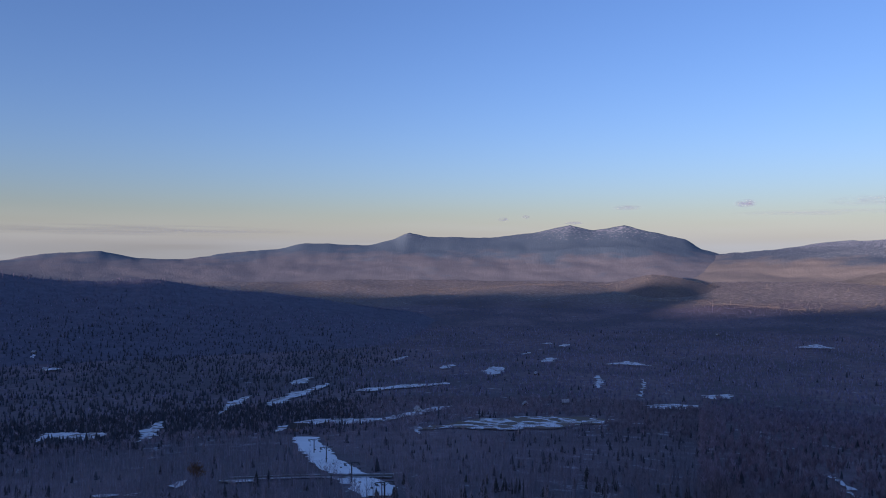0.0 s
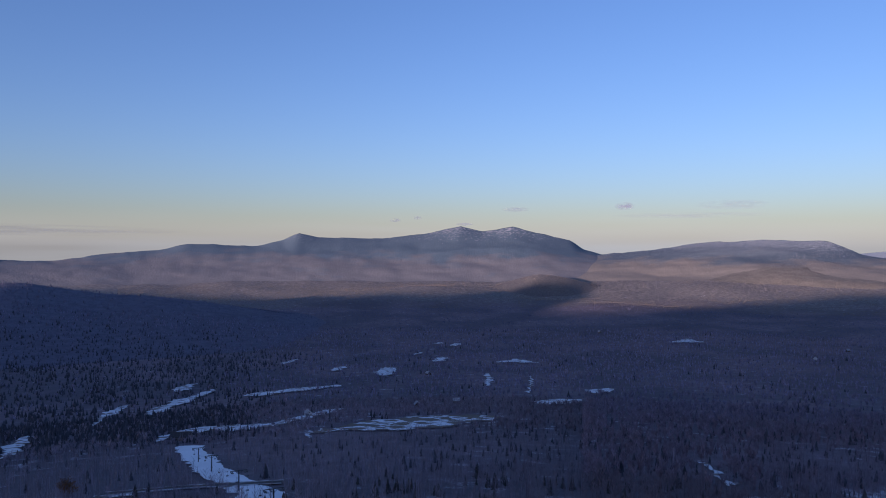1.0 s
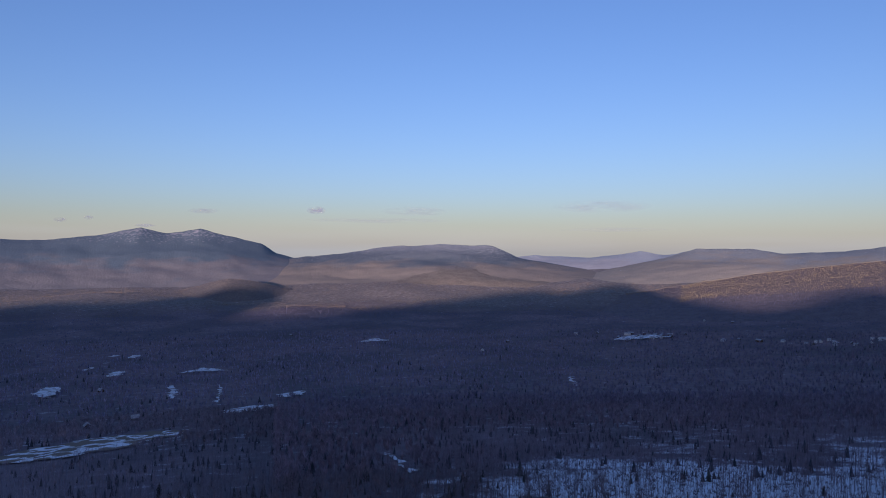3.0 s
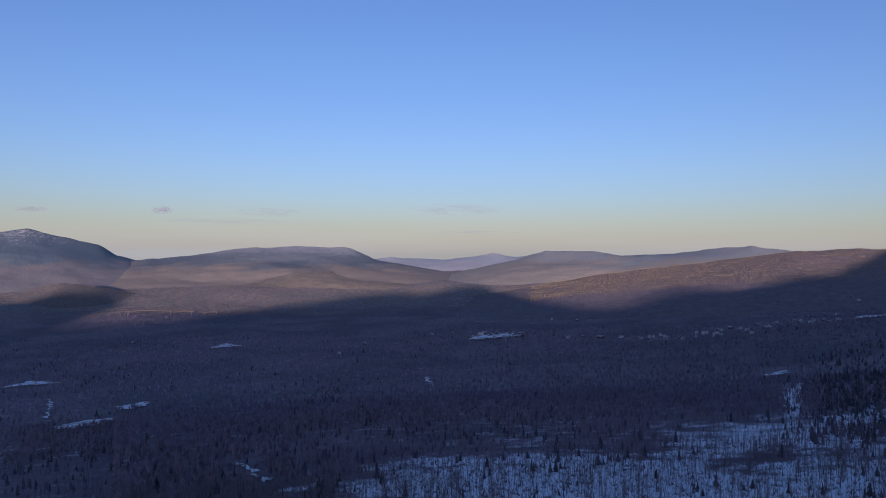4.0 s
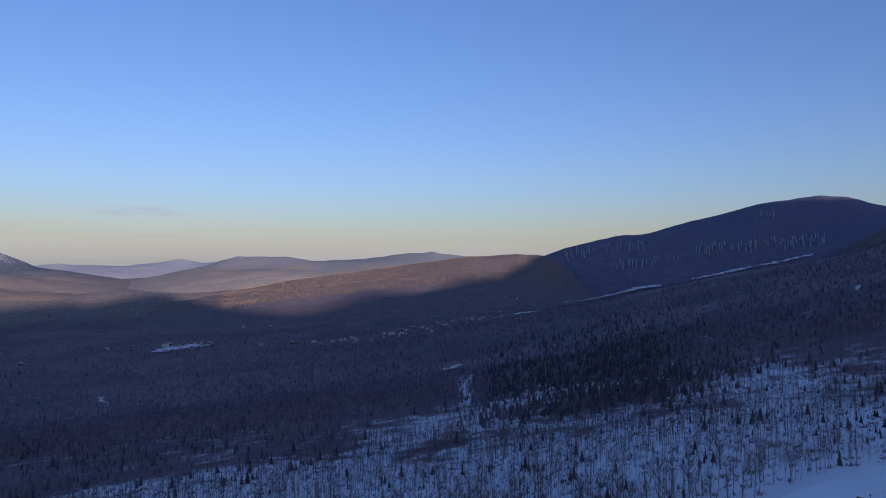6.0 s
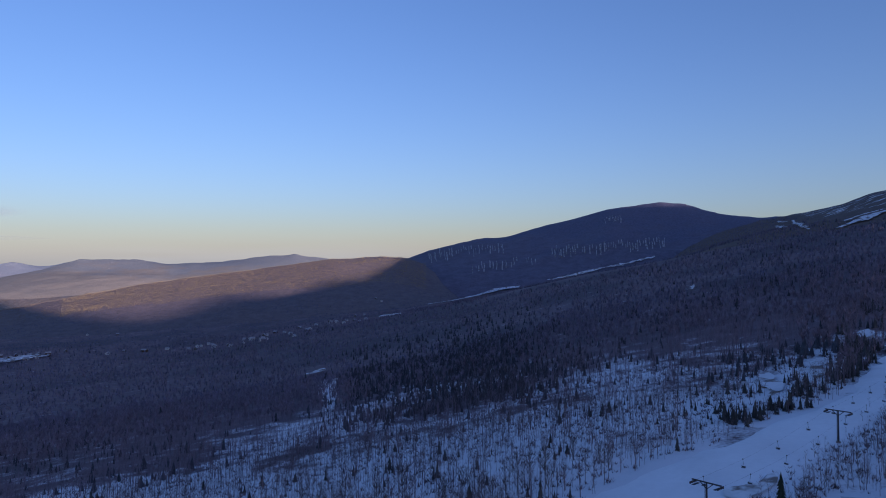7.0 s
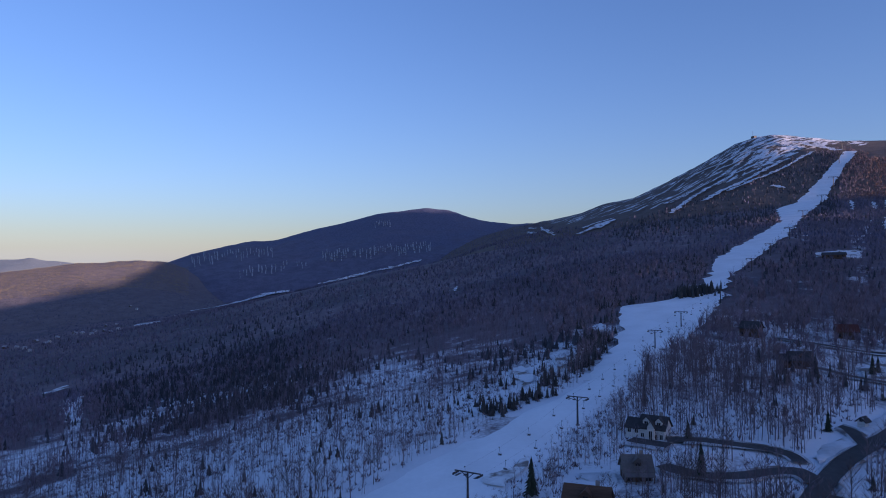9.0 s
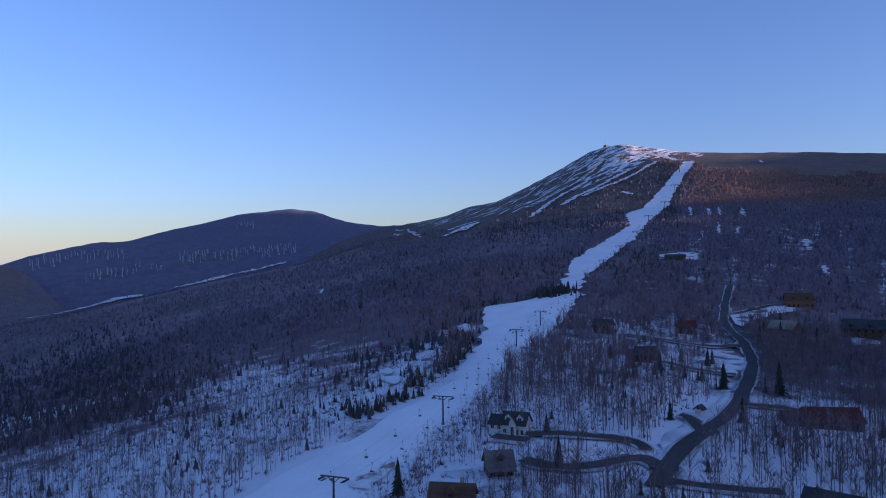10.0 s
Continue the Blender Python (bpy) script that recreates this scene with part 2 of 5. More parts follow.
def forest_floor_material():
    """Snow with leaf litter and brush showing through; the woods' canopy where trees close up."""
    m, nt, b = material("forest_floor", 0.95)
    at = nt.nodes.new("ShaderNodeAttribute")
    at.attribute_name = "open"
    fine, mid, wide = noise_node(nt, 0.9, 4), noise_node(nt, 0.07, 5), noise_node(nt, 0.006, 4)
    litter = mix(nt, 0.5, ramp(nt, fine, ((0.3, (0.12, 0.092, 0.100)), (0.7, (0.245, 0.20, 0.22)))), ramp(nt, mid, ((0.35, (0.13, 0.103, 0.114)), (0.65, (0.245, 0.20, 0.228)))))
    litter = mix(nt, ramp(nt, wide, ((0.42, (0, 0, 0)), (0.58, (0.75, 0.75, 0.75)))), litter, (0.100, 0.095, 0.110))
    # sunlit warmth put into the litter's colour on the far valley floor
    sunlit_floor = nt.nodes.new("ShaderNodeAttribute")
    sunlit_floor.attribute_name = "sunlit_floor"
    litter = mix(nt, sunlit_floor.outputs["Fac"], litter, ramp(nt, mid, ((0.35, (0.152, 0.142, 0.132)), (0.65, (0.262, 0.246, 0.225)))))
    add = nt.nodes.new("ShaderNodeMath")
    add.operation = "ADD"
    nt.links.new(at.outputs["Fac"], add.inputs[0])
    blend = nt.nodes.new("ShaderNodeMath")
    blend.operation = "MULTIPLY_ADD"
    nt.links.new(fine, blend.inputs[0])
    blend.inputs[1].default_value = 0.45
    nt.links.new(mid, blend.inputs[2])
    nt.links.new(blend.outputs[0], add.inputs[1])
    half = nt.nodes.new("ShaderNodeMath")
    half.operation = "MULTIPLY"
    half.inputs[1].default_value = 0.66
    nt.links.new(add.outputs[0], half.inputs[0])
    mask = ramp(nt, half.outputs[0], ((0.60, (0, 0, 0)), (0.78, (1, 1, 1))))
    nt.links.new(mix(nt, mask, litter, (0.75, 0.77, 0.81)), b.inputs["Base Color"])
    bumped(nt, b, mid, 0.7, 4.0)
    return m


def mountain_material(name, wood, conifer, snow, amount, scale=0.012, zone=0.55, cap=0.0, run=(1, 1, 0.35), soft=0.05, grainy_by=1.0):
    """Bare woods below, dark conifers above and in patches, and thin snow on ledges and cuts."""
    m, nt, b = material(name, 0.95)
    high = nt.nodes.new("ShaderNodeAttribute")
    high.attribute_name = "high"
    fine, mid, wide = noise_node(nt, scale * 9, 4), noise_node(nt, scale * 2, 5, (1, 1, 3)), noise_node(nt, scale * 0.45, 4, (1, 1, 2.5))
    dim = tuple(c * (1 - 0.4 * grainy_by) for c in wood)
    c = mix(nt, 0.5, ramp(nt, fine, ((0.3, dim), (0.7, wood))), ramp(nt, mid, ((0.35, dim), (0.65, wood))))

    def plus(a, b_, times):
        n = nt.nodes.new("ShaderNodeMath")
        n.operation = "MULTIPLY_ADD"
        nt.links.new(b_, n.inputs[0])
        n.inputs[1].default_value = times
        nt.links.new(a, n.inputs[2])
        return n.outputs[0]

    belt = plus(high.outputs["Fac"], wide, 0.9)
    belt = plus(belt, mid, 0.25)
    half = nt.nodes.new("ShaderNodeMath")
    half.operation = "MULTIPLY"
    half.inputs[1].default_value = 0.5
    nt.links.new(belt, half.inputs[0])
    edge = (zone + 0.575) / 2
    grain = ramp(nt, fine, ((0.3, tuple(v * (1 - 0.25 * grainy_by) for v in conifer)), (0.7, tuple(v * (1 + 0.2 * grainy_by) for v in conifer))))
    c = mix(nt, ramp(nt, half.outputs[0], ((edge - 0.06, (0, 0, 0)), (edge + 0.06, (0.9, 0.9, 0.9)))), c, grain)
    ledge = plus(noise_node(nt, scale * 5, 6, run), high.outputs["Fac"], cap)
    halved = nt.nodes.new("ShaderNodeMath")
    halved.operation = "MULTIPLY"
    halved.inputs[1].default_value = 0.5
    nt.links.new(ledge, halved.inputs[0])
    snowline = 1 - amount + cap * 0.5
    c = mix(nt, ramp(nt, halved.outputs[0], (((snowline + 0.02 - soft) / 2, (0, 0, 0)), ((snowline + soft) / 2, (1, 1, 1)))), c, snow)
    # wind-blown snow lying in streaks across open ground, where there is any
    drift = nt.nodes.new("ShaderNodeAttribute")
    drift.attribute_name = "drift"
    where = nt.nodes.new("ShaderNodeTexCoord")
    turn = nt.nodes.new("ShaderNodeMapping")
    turn.inputs["Rotation"].default_value = (0, 0, radians(47.8))
    nt.links.new(where.outputs["Object"], turn.inputs["Vector"])
    lines = []
    for sc, stretch in ((0.055, (0.13, 1, 0.4)), (0.16, (0.22, 1, 0.6))):
        squeeze = nt.nodes.new("ShaderNodeMapping")
        squeeze.inputs["Scale"].default_value = stretch
        nt.links.new(turn.outputs["Vector"], squeeze.inputs["Vector"])
        tex = nt.nodes.new("ShaderNodeTexNoise")
        tex.inputs["Scale"].default_value, tex.inputs["Detail"].default_value = sc, 4
        nt.links.new(squeeze.outputs["Vector"], tex.inputs["Vector"])
        lines.append(tex.outputs["Fac"])
    streak = plus(drift.outputs["Fac"], lines[0], 1.0)
    streak = plus(streak, lines[1], 0.45)
    third = nt.nodes.new("ShaderNodeMath")
    third.operation = "MULTIPLY"
    third.inputs[1].default_value = 0.5
    nt.links.new(streak, third.inputs[0])
    c = mix(nt, ramp(nt, third.outputs[0], ((0.845, (0, 0, 0)), (0.89, (1, 1, 1)))), c, (0.80, 0.81, 0.84))
    nt.links.new(c, b.inputs["Base Color"])
    bumped(nt, b, fine, 0.4, 8.0)
    return m


M_SNOW = snow_material("packed_snow", (0.88, 0.90, 0.93), 0.14)
M_FIELD = snow_material("field_snow", (0.78, 0.80, 0.84), 0.25, 0.04, 0.44)
M_TRAIL = snow_material("drifted_snow", (0.80, 0.82, 0.86), 0.2, 0.05, 0.41)
M_BANK = snow_material("ploughed_snow", (0.62, 0.64, 0.68), 0.5, 0.12, 0.42)
M_YARD = snow_material("trodden_snow", (0.74, 0.76, 0.80), 0.35, 0.12, 0.37)
M_FLOOR = forest_floor_material()
M_WOODS = tinted("woods", 0.95, 0.3, 0.3)
M_ASPHALT = grainy("worn_asphalt", (0.042, 0.042, 0.045), (0.085, 0.083, 0.082), 0.5, 0.8)
M_BARK = grainy("grey_bark", (0.07, 0.06, 0.058), (0.17, 0.15, 0.145), 3.0, 0.95, stretch=(1, 1, 0.2))
M_TWIG = grainy("bare_twigs", (0.085, 0.072, 0.075), (0.16, 0.138, 0.14), 1.5, 0.95)
M_NEEDLE = grainy("fir_needles", (0.018, 0.026, 0.018), (0.045, 0.058, 0.040), 1.6, 0.9)
M_STEEL = grainy("dark_steel", (0.05, 0.052, 0.058), (0.10, 0.10, 0.11), 2.0, 0.55, 0.6)
M_WHITE = grainy("white_clapboard", (0.48, 0.48, 0.465), (0.68, 0.68, 0.66), 2.5, 0.7, stretch=(0.2, 0.2, 6))
M_GREY = grainy("weathered_shingle", (0.11, 0.10, 0.095), (0.19, 0.175, 0.165), 2.5, 0.9)
M_BROWN = grainy("stained_boards", (0.06, 0.038, 0.026), (0.13, 0.085, 0.058), 2.5, 0.85, stretch=(0.3, 0.3, 5))
M_LOG = grainy("golden_logs", (0.12, 0.072, 0.04), (0.21, 0.13, 0.075), 2.0, 0.8, stretch=(0.2, 0.2, 4))
M_OLD_SNOW = snow_material("thin_roof_snow", (0.46, 0.48, 0.52), 0.45, 0.3)
M_ROOF = grainy("dark_shingles", (0.035, 0.036, 0.04), (0.075, 0.075, 0.08), 3.0, 0.9)
M_RED = grainy("rust_red_roof", (0.06, 0.026, 0.024), (0.11, 0.045, 0.04), 2.0, 0.85)
M_TAN = grainy("tan_roof", (0.20, 0.16, 0.13), (0.32, 0.27, 0.23), 2.0, 0.9)
M_GLASS = grainy("window_glass", (0.015, 0.017, 0.02), (0.03, 0.033, 0.04), 0.5, 0.12)
M_TRIM = grainy("painted_trim", (0.6, 0.6, 0.58), (0.75, 0.75, 0.73), 4.0, 0.6)
M_STONE = grainy("field_stone", (0.16, 0.15, 0.145), (0.34, 0.32, 0.31), 1.5, 0.9)

# ---- the ground sheet ----
def smooth01(v, a, b):
    s = np.clip((v - a) / (b - a), 0, 1)
    return s * s * (3 - 2 * s)


def openness(x, y):
    """How much of the snowy forest floor shows between the trees."""
    az, r = polar(x, y)
    az = np.where(az < -120, az + 360, az)
    rw = r + 95 * fbm(x / 75, y / 75, 65, 3) + 10
    o = smooth01(az + 14 * fbm(x / 60, y / 60, 66, 2), 30, 50) * (1 - smooth01(rw, np.interp(az, (35, 50, 65, 78, 90, 110), (280, 310, 335, 410, 330, 255)), np.interp(az, (35, 50, 65, 78, 90, 110), (440, 490, 490, 620, 540, 470))))
    o = np.where(az > 108, np.minimum(o, 1 - 0.45 * smooth01(az, 108, 118)), o)
    o = np.maximum(o, smooth01(az, 112, 122) * (1 - smooth01(r, 280, 560)) * 0.45)
    o = np.where(az > 120, np.minimum(o, 1 - 0.55 * smooth01(az, 120, 130) * smooth01(r, 190, 260)), o)
    thin = smooth01(fbm(az * 2.4, r / 330, 63, 3), 0.0, 0.3)
    o = np.maximum(o, smooth01(az, 123, 129) * thin * 0.30 * smooth01(r, 330, 420) * (1 - smooth01(r, 900, 1150)))
    o = np.maximum(o, smooth01(az, 100, 110) * 0.75 * (1 - smooth01(r, 215, 300)))
    o = np.maximum(o, smooth01(az, 126, 132) * 0.82 * (1 - smooth01(r, 190, 250)))
    patch = fbm(x / 170, y / 170, 61, 3)
    o = o + 0.24 * smooth01(az, 38, 50) * (1 - smooth01(az, 100, 106)) * (1 - smooth01(r, 290, 380))
    o = o * (1 - 0.14 * (1 - smooth01(az, 58, 74)) * smooth01(r, 280, 340))
    o = o * (1 - 0.8 * smooth01(az, 129, 133) * smooth01(r, 230, 290) * (1 - smooth01(r, 410, 470)))
    o = o * (1 - 0.85 * np.exp(-((x - 425) ** 2 + (y - 55) ** 2) / (2 * 55.0 ** 2)))
    o = o * np.where(az < 72, 0.42 + 0.58 * smooth01(fbm(x / 30 + 3, y / 30, 69, 3) + 0.012 * (az - 48), -0.10, 0.16), 1.0)
    o = o * np.where(az < 106, 0.70 + 0.30 * smooth01(fbm(x / 26, y / 26, 68, 3), -0.25, 0.12), 1.0)
    o = np.maximum(o, 0.8 * np.exp(-((az - 71.2 - 0.5 * fbm(x / 40, y / 40, 70, 2)) / 0.55) ** 2) * smooth01(r, 430, 480) * (1 - smooth01(r, 720, 800)))  # a narrow open lane up to a clearing
    o = o * smooth01(r, 60, 130) + 0.4 * (1 - smooth01(r, 60, 130))
    return np.clip(o * (0.72 + 0.7 * patch) + 0.18 * patch * (1 - smooth01(r, 450, 800)) + 0.02 + 0.04 * (1 - smooth01(az, 5, 25)) * smooth01(az, -14, -4) * (1 - smooth01(r, 700, 1300)), 0, 1)


def ground_sheet(radii):
    """Headings close together ahead of the drone and wide apart behind it, as one sheet."""
    az = np.concatenate([np.arange(-45, 160, 0.5), np.arange(160.2, 313, 4.0), [315.0]])
    A, R = np.meshgrid(np.radians(az), radii, indexing="ij")
    return R * np.sin(A) + 3 * np.clip(1 - R / 60, 0, 1), R * np.cos(A)


def point_value(ob, name, values):
    at = ob.data.attributes.new(name, "FLOAT", "POINT")
    at.data.foreach_set("value", np.asarray(values, np.float32).ravel())


X, Y = ground_sheet(np.concatenate([np.linspace(0.01, 60, 12), np.geomspace(64, 4985, 250)]))
land_sheet = tagged(grid_object("ground", X, Y, ground(X, Y), M_FLOOR), kind="structure")
point_value(land_sheet, "open", openness(X, Y))
az, r = polar(X, Y)
# where the sunlit litter colour is painted: beyond the big shadow's edge
point_value(land_sheet, "sunlit_floor", smooth01(r + 200 * fbm(X / 200, Y / 200, 67, 3), 2500, 2950) * (1 - smooth01(az, 60, 80)))

def tree_line(az):
    """How high up the ski mountain the woods reach, as the elevation from the drone."""
    return np.interp(az, (95, 108, 115.3, 122, 126, 128.8, 130.5, 142), (6.0, 2.9, 3.9, 6.2, 7.9, 8.05, 7.3, 5.85))


# blue or pale distance haze is put into the hills' and far ranges' colours
LOOKS = {  # woods, conifers, snow on ledges, where the conifers begin, snow towards the top
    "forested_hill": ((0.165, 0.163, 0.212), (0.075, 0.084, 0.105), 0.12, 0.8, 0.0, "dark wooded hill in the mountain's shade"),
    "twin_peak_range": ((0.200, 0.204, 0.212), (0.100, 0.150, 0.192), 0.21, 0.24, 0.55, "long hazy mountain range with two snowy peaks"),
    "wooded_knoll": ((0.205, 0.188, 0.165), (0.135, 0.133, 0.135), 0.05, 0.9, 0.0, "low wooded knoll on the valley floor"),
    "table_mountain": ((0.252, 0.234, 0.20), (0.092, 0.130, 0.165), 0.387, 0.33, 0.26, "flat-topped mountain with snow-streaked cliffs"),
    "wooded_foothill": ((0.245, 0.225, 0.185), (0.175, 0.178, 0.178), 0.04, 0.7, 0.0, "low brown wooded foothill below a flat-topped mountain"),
    "distant_hills": ((0.45, 0.47, 0.48), (0.38, 0.43, 0.46), 0.15, 0.5, 0.0, "hills on the horizon in pale blue haze colours"),
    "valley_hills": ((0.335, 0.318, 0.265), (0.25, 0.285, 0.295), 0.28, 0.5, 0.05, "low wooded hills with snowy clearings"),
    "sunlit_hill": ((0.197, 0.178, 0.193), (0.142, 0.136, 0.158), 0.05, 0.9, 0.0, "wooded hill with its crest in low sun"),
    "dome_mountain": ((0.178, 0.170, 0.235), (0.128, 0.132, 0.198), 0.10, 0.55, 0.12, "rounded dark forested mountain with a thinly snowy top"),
    "ski_mountain": ((0.17, 0.14, 0.125), (0.085, 0.085, 0.085), 0.12, 0.75, 0.3, "ski mountain with snowy trails down its wooded face"),
}
for m in MOUNTAINS:
    rr = np.concatenate([np.linspace(m.r - m.front * 1.05, m.r, 70), np.linspace(m.r, min(m.r + m.back, 4985), 10)[1:]])
    X, Y = sheet(m.az[0], m.az[-1], 0.3, rr)
    Z = m.height(X, Y)
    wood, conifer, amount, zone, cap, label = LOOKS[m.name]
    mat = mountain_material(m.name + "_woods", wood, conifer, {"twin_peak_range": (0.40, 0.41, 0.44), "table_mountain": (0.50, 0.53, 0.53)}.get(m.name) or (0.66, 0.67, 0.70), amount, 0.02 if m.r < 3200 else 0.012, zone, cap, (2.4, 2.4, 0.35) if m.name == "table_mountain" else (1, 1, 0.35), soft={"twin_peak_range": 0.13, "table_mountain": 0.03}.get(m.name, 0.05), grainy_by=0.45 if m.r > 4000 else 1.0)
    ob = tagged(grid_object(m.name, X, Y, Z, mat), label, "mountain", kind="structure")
    low = {"ski_mountain": EYE_Z + 20}.get(m.name, EYE_Z - 120)
    point_value(ob, "high", np.clip((Z - low) / (Z.max() - low), 0, 1))
    if m.name == "ski_mountain":
        az, r = polar(X, Y)
        above = np.degrees(np.arctan2(Z - EYE_Z, r)) - tree_line(az)
        point_value(ob, "drift", smooth01(above + 0.3 * fbm(X / 60, Y / 60, 83, 3), -0.1, 0.5) * (1 - 0.75 * smooth01(az, 129, 132)) * (0.905 + 0.125 * smooth01(az, 119, 124.5)))

# an unseen high ridge added behind the drone, to lay the shadow over the valley: crest heights by distance across the
# sun's way, fitted to the shadow's edge in view
RIDGE = [(-5200, 455), (-2605, 468), (-2404, 475), (-2160, 484), (-1944, 496), (-1853, 514), (-1800, 530), (-1642, 537), (-1590, 545), (-1540, 590), (-1480, 614), (-1337, 613), (-1240, 570), (-1066, 497), (-921, 495),
         (-800, 506), (-758, 517), (-700, 532), (-626, 543), (-590, 554), (-465, 570), (-372, 596), (-317, 605), (-132, 625), (-70, 608), (13, 621), (60, 638), (138, 655), (187, 662), (241, 660), (278, 638),
         (298, 612), (345, 582), (408, 567), (458, 556), (530, 550), (621, 559), (742, 593), (826, 611), (925, 608), (987, 599), (1103, 636), (1187, 658), (1252, 655), (1333, 652), (1370, 653), (1441, 690),
         (1630, 748), (1705, 778), (1852, 790), (1967, 812), (2496, 930), (2829, 1000), (2947, 988), (3300, 1000), (5000, 1020)]
sx, sy = math.sin(radians(SUN_AZ)), math.cos(radians(SUN_AZ))
W, S = np.meshgrid(np.arange(-5000, 4801, 25.0), np.concatenate([np.linspace(-1, 0, 24), np.linspace(0, 1, 12)[1:]]), indexing="ij")
crest = np.interp(W, [w for w, _ in RIDGE], [h for _, h in RIDGE])
along = 3600 + S * 1300
X, Y = along * sx - W * sy, along * sy + W * sx
Z = 100 + (crest - 100) * (1 - np.abs(S)) ** 0.9 + fbm(X / 300, Y / 300, 77, 4) * 30 * np.abs(S) * (1 - np.abs(S)) * 4
ridge_mat = mountain_material("shaded_ridge_woods", (0.17, 0.145, 0.13), (0.06, 0.065, 0.062), (0.62, 0.64, 0.68), 0.05, 0.02)
tagged(grid_object("high_ridge", X, Y, Z, ridge_mat), "unseen high wooded ridge that shades the valley", "mountain", kind="structure")

# ---- ski runs, fields and roads, laid over the land ----
CELL, HALF = 4.0, 1600
CLEAR = np.zeros((int(2 * HALF / CELL), int(2 * HALF / CELL)), bool)
FAR_CELL = 20.0
CLEAR_FAR = np.zeros((int(10000 / FAR_CELL), int(10000 / FAR_CELL)), bool)


def keep_clear(x, y):
    """No trees grow at these places."""
    for grid, cell, half in ((CLEAR, CELL, HALF), (CLEAR_FAR, FAR_CELL, 5000)):
        i, j = ((np.asarray(x) + half) / cell).astype(int), ((np.asarray(y) + half) / cell).astype(int)
        ok = (i >= 0) & (j >= 0) & (i < grid.shape[0]) & (j < grid.shape[1])
        grid[i[ok], j[ok]] = True


def is_clear(x, y):
    near = (np.abs(x) < HALF - 1) & (np.abs(y) < HALF - 1)
    i, j = np.clip(((x + HALF) / CELL).astype(int), 0, CLEAR.shape[0] - 1), np.clip(((y + HALF) / CELL).astype(int), 0, CLEAR.shape[1] - 1)
    k, l = np.clip(((x + 5000) / FAR_CELL).astype(int), 0, CLEAR_FAR.shape[0] - 1), np.clip(((y + 5000) / FAR_CELL).astype(int), 0, CLEAR_FAR.shape[1] - 1)
    return np.where(near, CLEAR[i, j], CLEAR_FAR[k, l])


def resample(pts, n):
    p = np.array(pts, float)
    d = np.concatenate([[0], np.cumsum(np.hypot(*np.diff(p, axis=0).T))])
    u = np.linspace(0, d[-1], n)
    q = np.stack([np.interp(u, d, p[:, 0]), np.interp(u, d, p[:, 1])], 1)
    if n > 8:
        k = np.array([1, 2, 3, 2, 1]) / 9
        pad = np.concatenate([q[:1]] * 2 + [q] + [q[-1:]] * 2)
        q = np.stack([np.convolve(pad[:, c], k, "valid") for c in (0, 1)], 1)
    return q


def draped(name, left, right, mat, lift=0.22, ragged=2.0, shade=0.0, crown=0.0, inner=0.0, frayed=False):
    """A skin over the land between two edges."""
    length = max(np.hypot(*np.diff(np.array(e, float), axis=0).T).sum() for e in (left, right))
    wide = float(np.max(np.hypot(*(resample(left, 40) - resample(right, 40)).T)))
    n, k = int(np.clip(length / 4, 14, 260)), int(np.clip(wide / 3, 5, 26))
    a, b = resample(left, n), resample(right, n)
    u = np.linspace(0, 1, k)[None, :, None]
    P = a[:, None] * (1 - u) + b[:, None] * u
    x, y = P[..., 0], P[..., 1]
    edge = np.abs(2 * u[..., 0] - 1) ** 4
    x, y = x + ragged * edge * fbm(x / 9, y / 9, 91, 3) * 1.6, y + ragged * edge * fbm(x / 9 + 40, y / 9, 92, 3) * 1.6
    z = land(x, y) + lift + 0.0012 * np.hypot(x, y) + 0.0008 * np.clip(np.hypot(x, y) - 650, 0, None) + crown * (1 - edge)
    if frayed:  # near the drone the edges sink into the land
        z -= (z - land(x, y) + 0.25) * edge * (1 - smooth01(np.hypot(x, y), 260, 360))
    if not inner:
        keep_clear(x, y)
    fine_u = np.linspace(inner, 1 - inner, int(max(4, wide / 2)))[None, :, None]
    fa, fb = resample(left, int(max(4, length / 3)))[:, None], resample(right, int(max(4, length / 3)))[:, None]
    Q = fa * (1 - fine_u) + fb * fine_u
    keep_clear(Q[..., 0], Q[..., 1])
    r = np.hypot(Q[..., 0], Q[..., 1])
    for s in np.arange(6.0, shade + 0.1, 6.0):  # trees are left out towards the camera, so the skin stays in view
        keep_clear(Q[..., 0] * (1 - s / r), Q[..., 1] * (1 - s / r))
    return grid_object(name, x, y, z, mat)


def snow_strip(name, left, right):
    words = {"ski_run": "wide groomed snowy ski run between bare woods", "lift_line_clearing": "snowy clearing under a chairlift line"}
    return tagged(draped(name, left, right, M_SNOW, 0.3, 3.5, frayed=True), words[name], "ski run", kind="structure")


def narrowed(left, right, part_wide):
    """Edges that draw together unevenly, to ragged ends."""
    left, right = resample(left, 40), resample(right, 40)
    u = np.linspace(0, 1, 40)
    full = np.sin(np.pi * np.clip(u, 0.02, 0.98)) ** 0.45 * (0.80 + 0.55 * fbm(u * 9 + left[0, 0], u * 0 + left[0, 1], 19, 2))
    full = (full * part_wide)[:, None]
    mid = (left + right) / 2
    return mid + (left - mid) * full, mid + (right - mid) * full


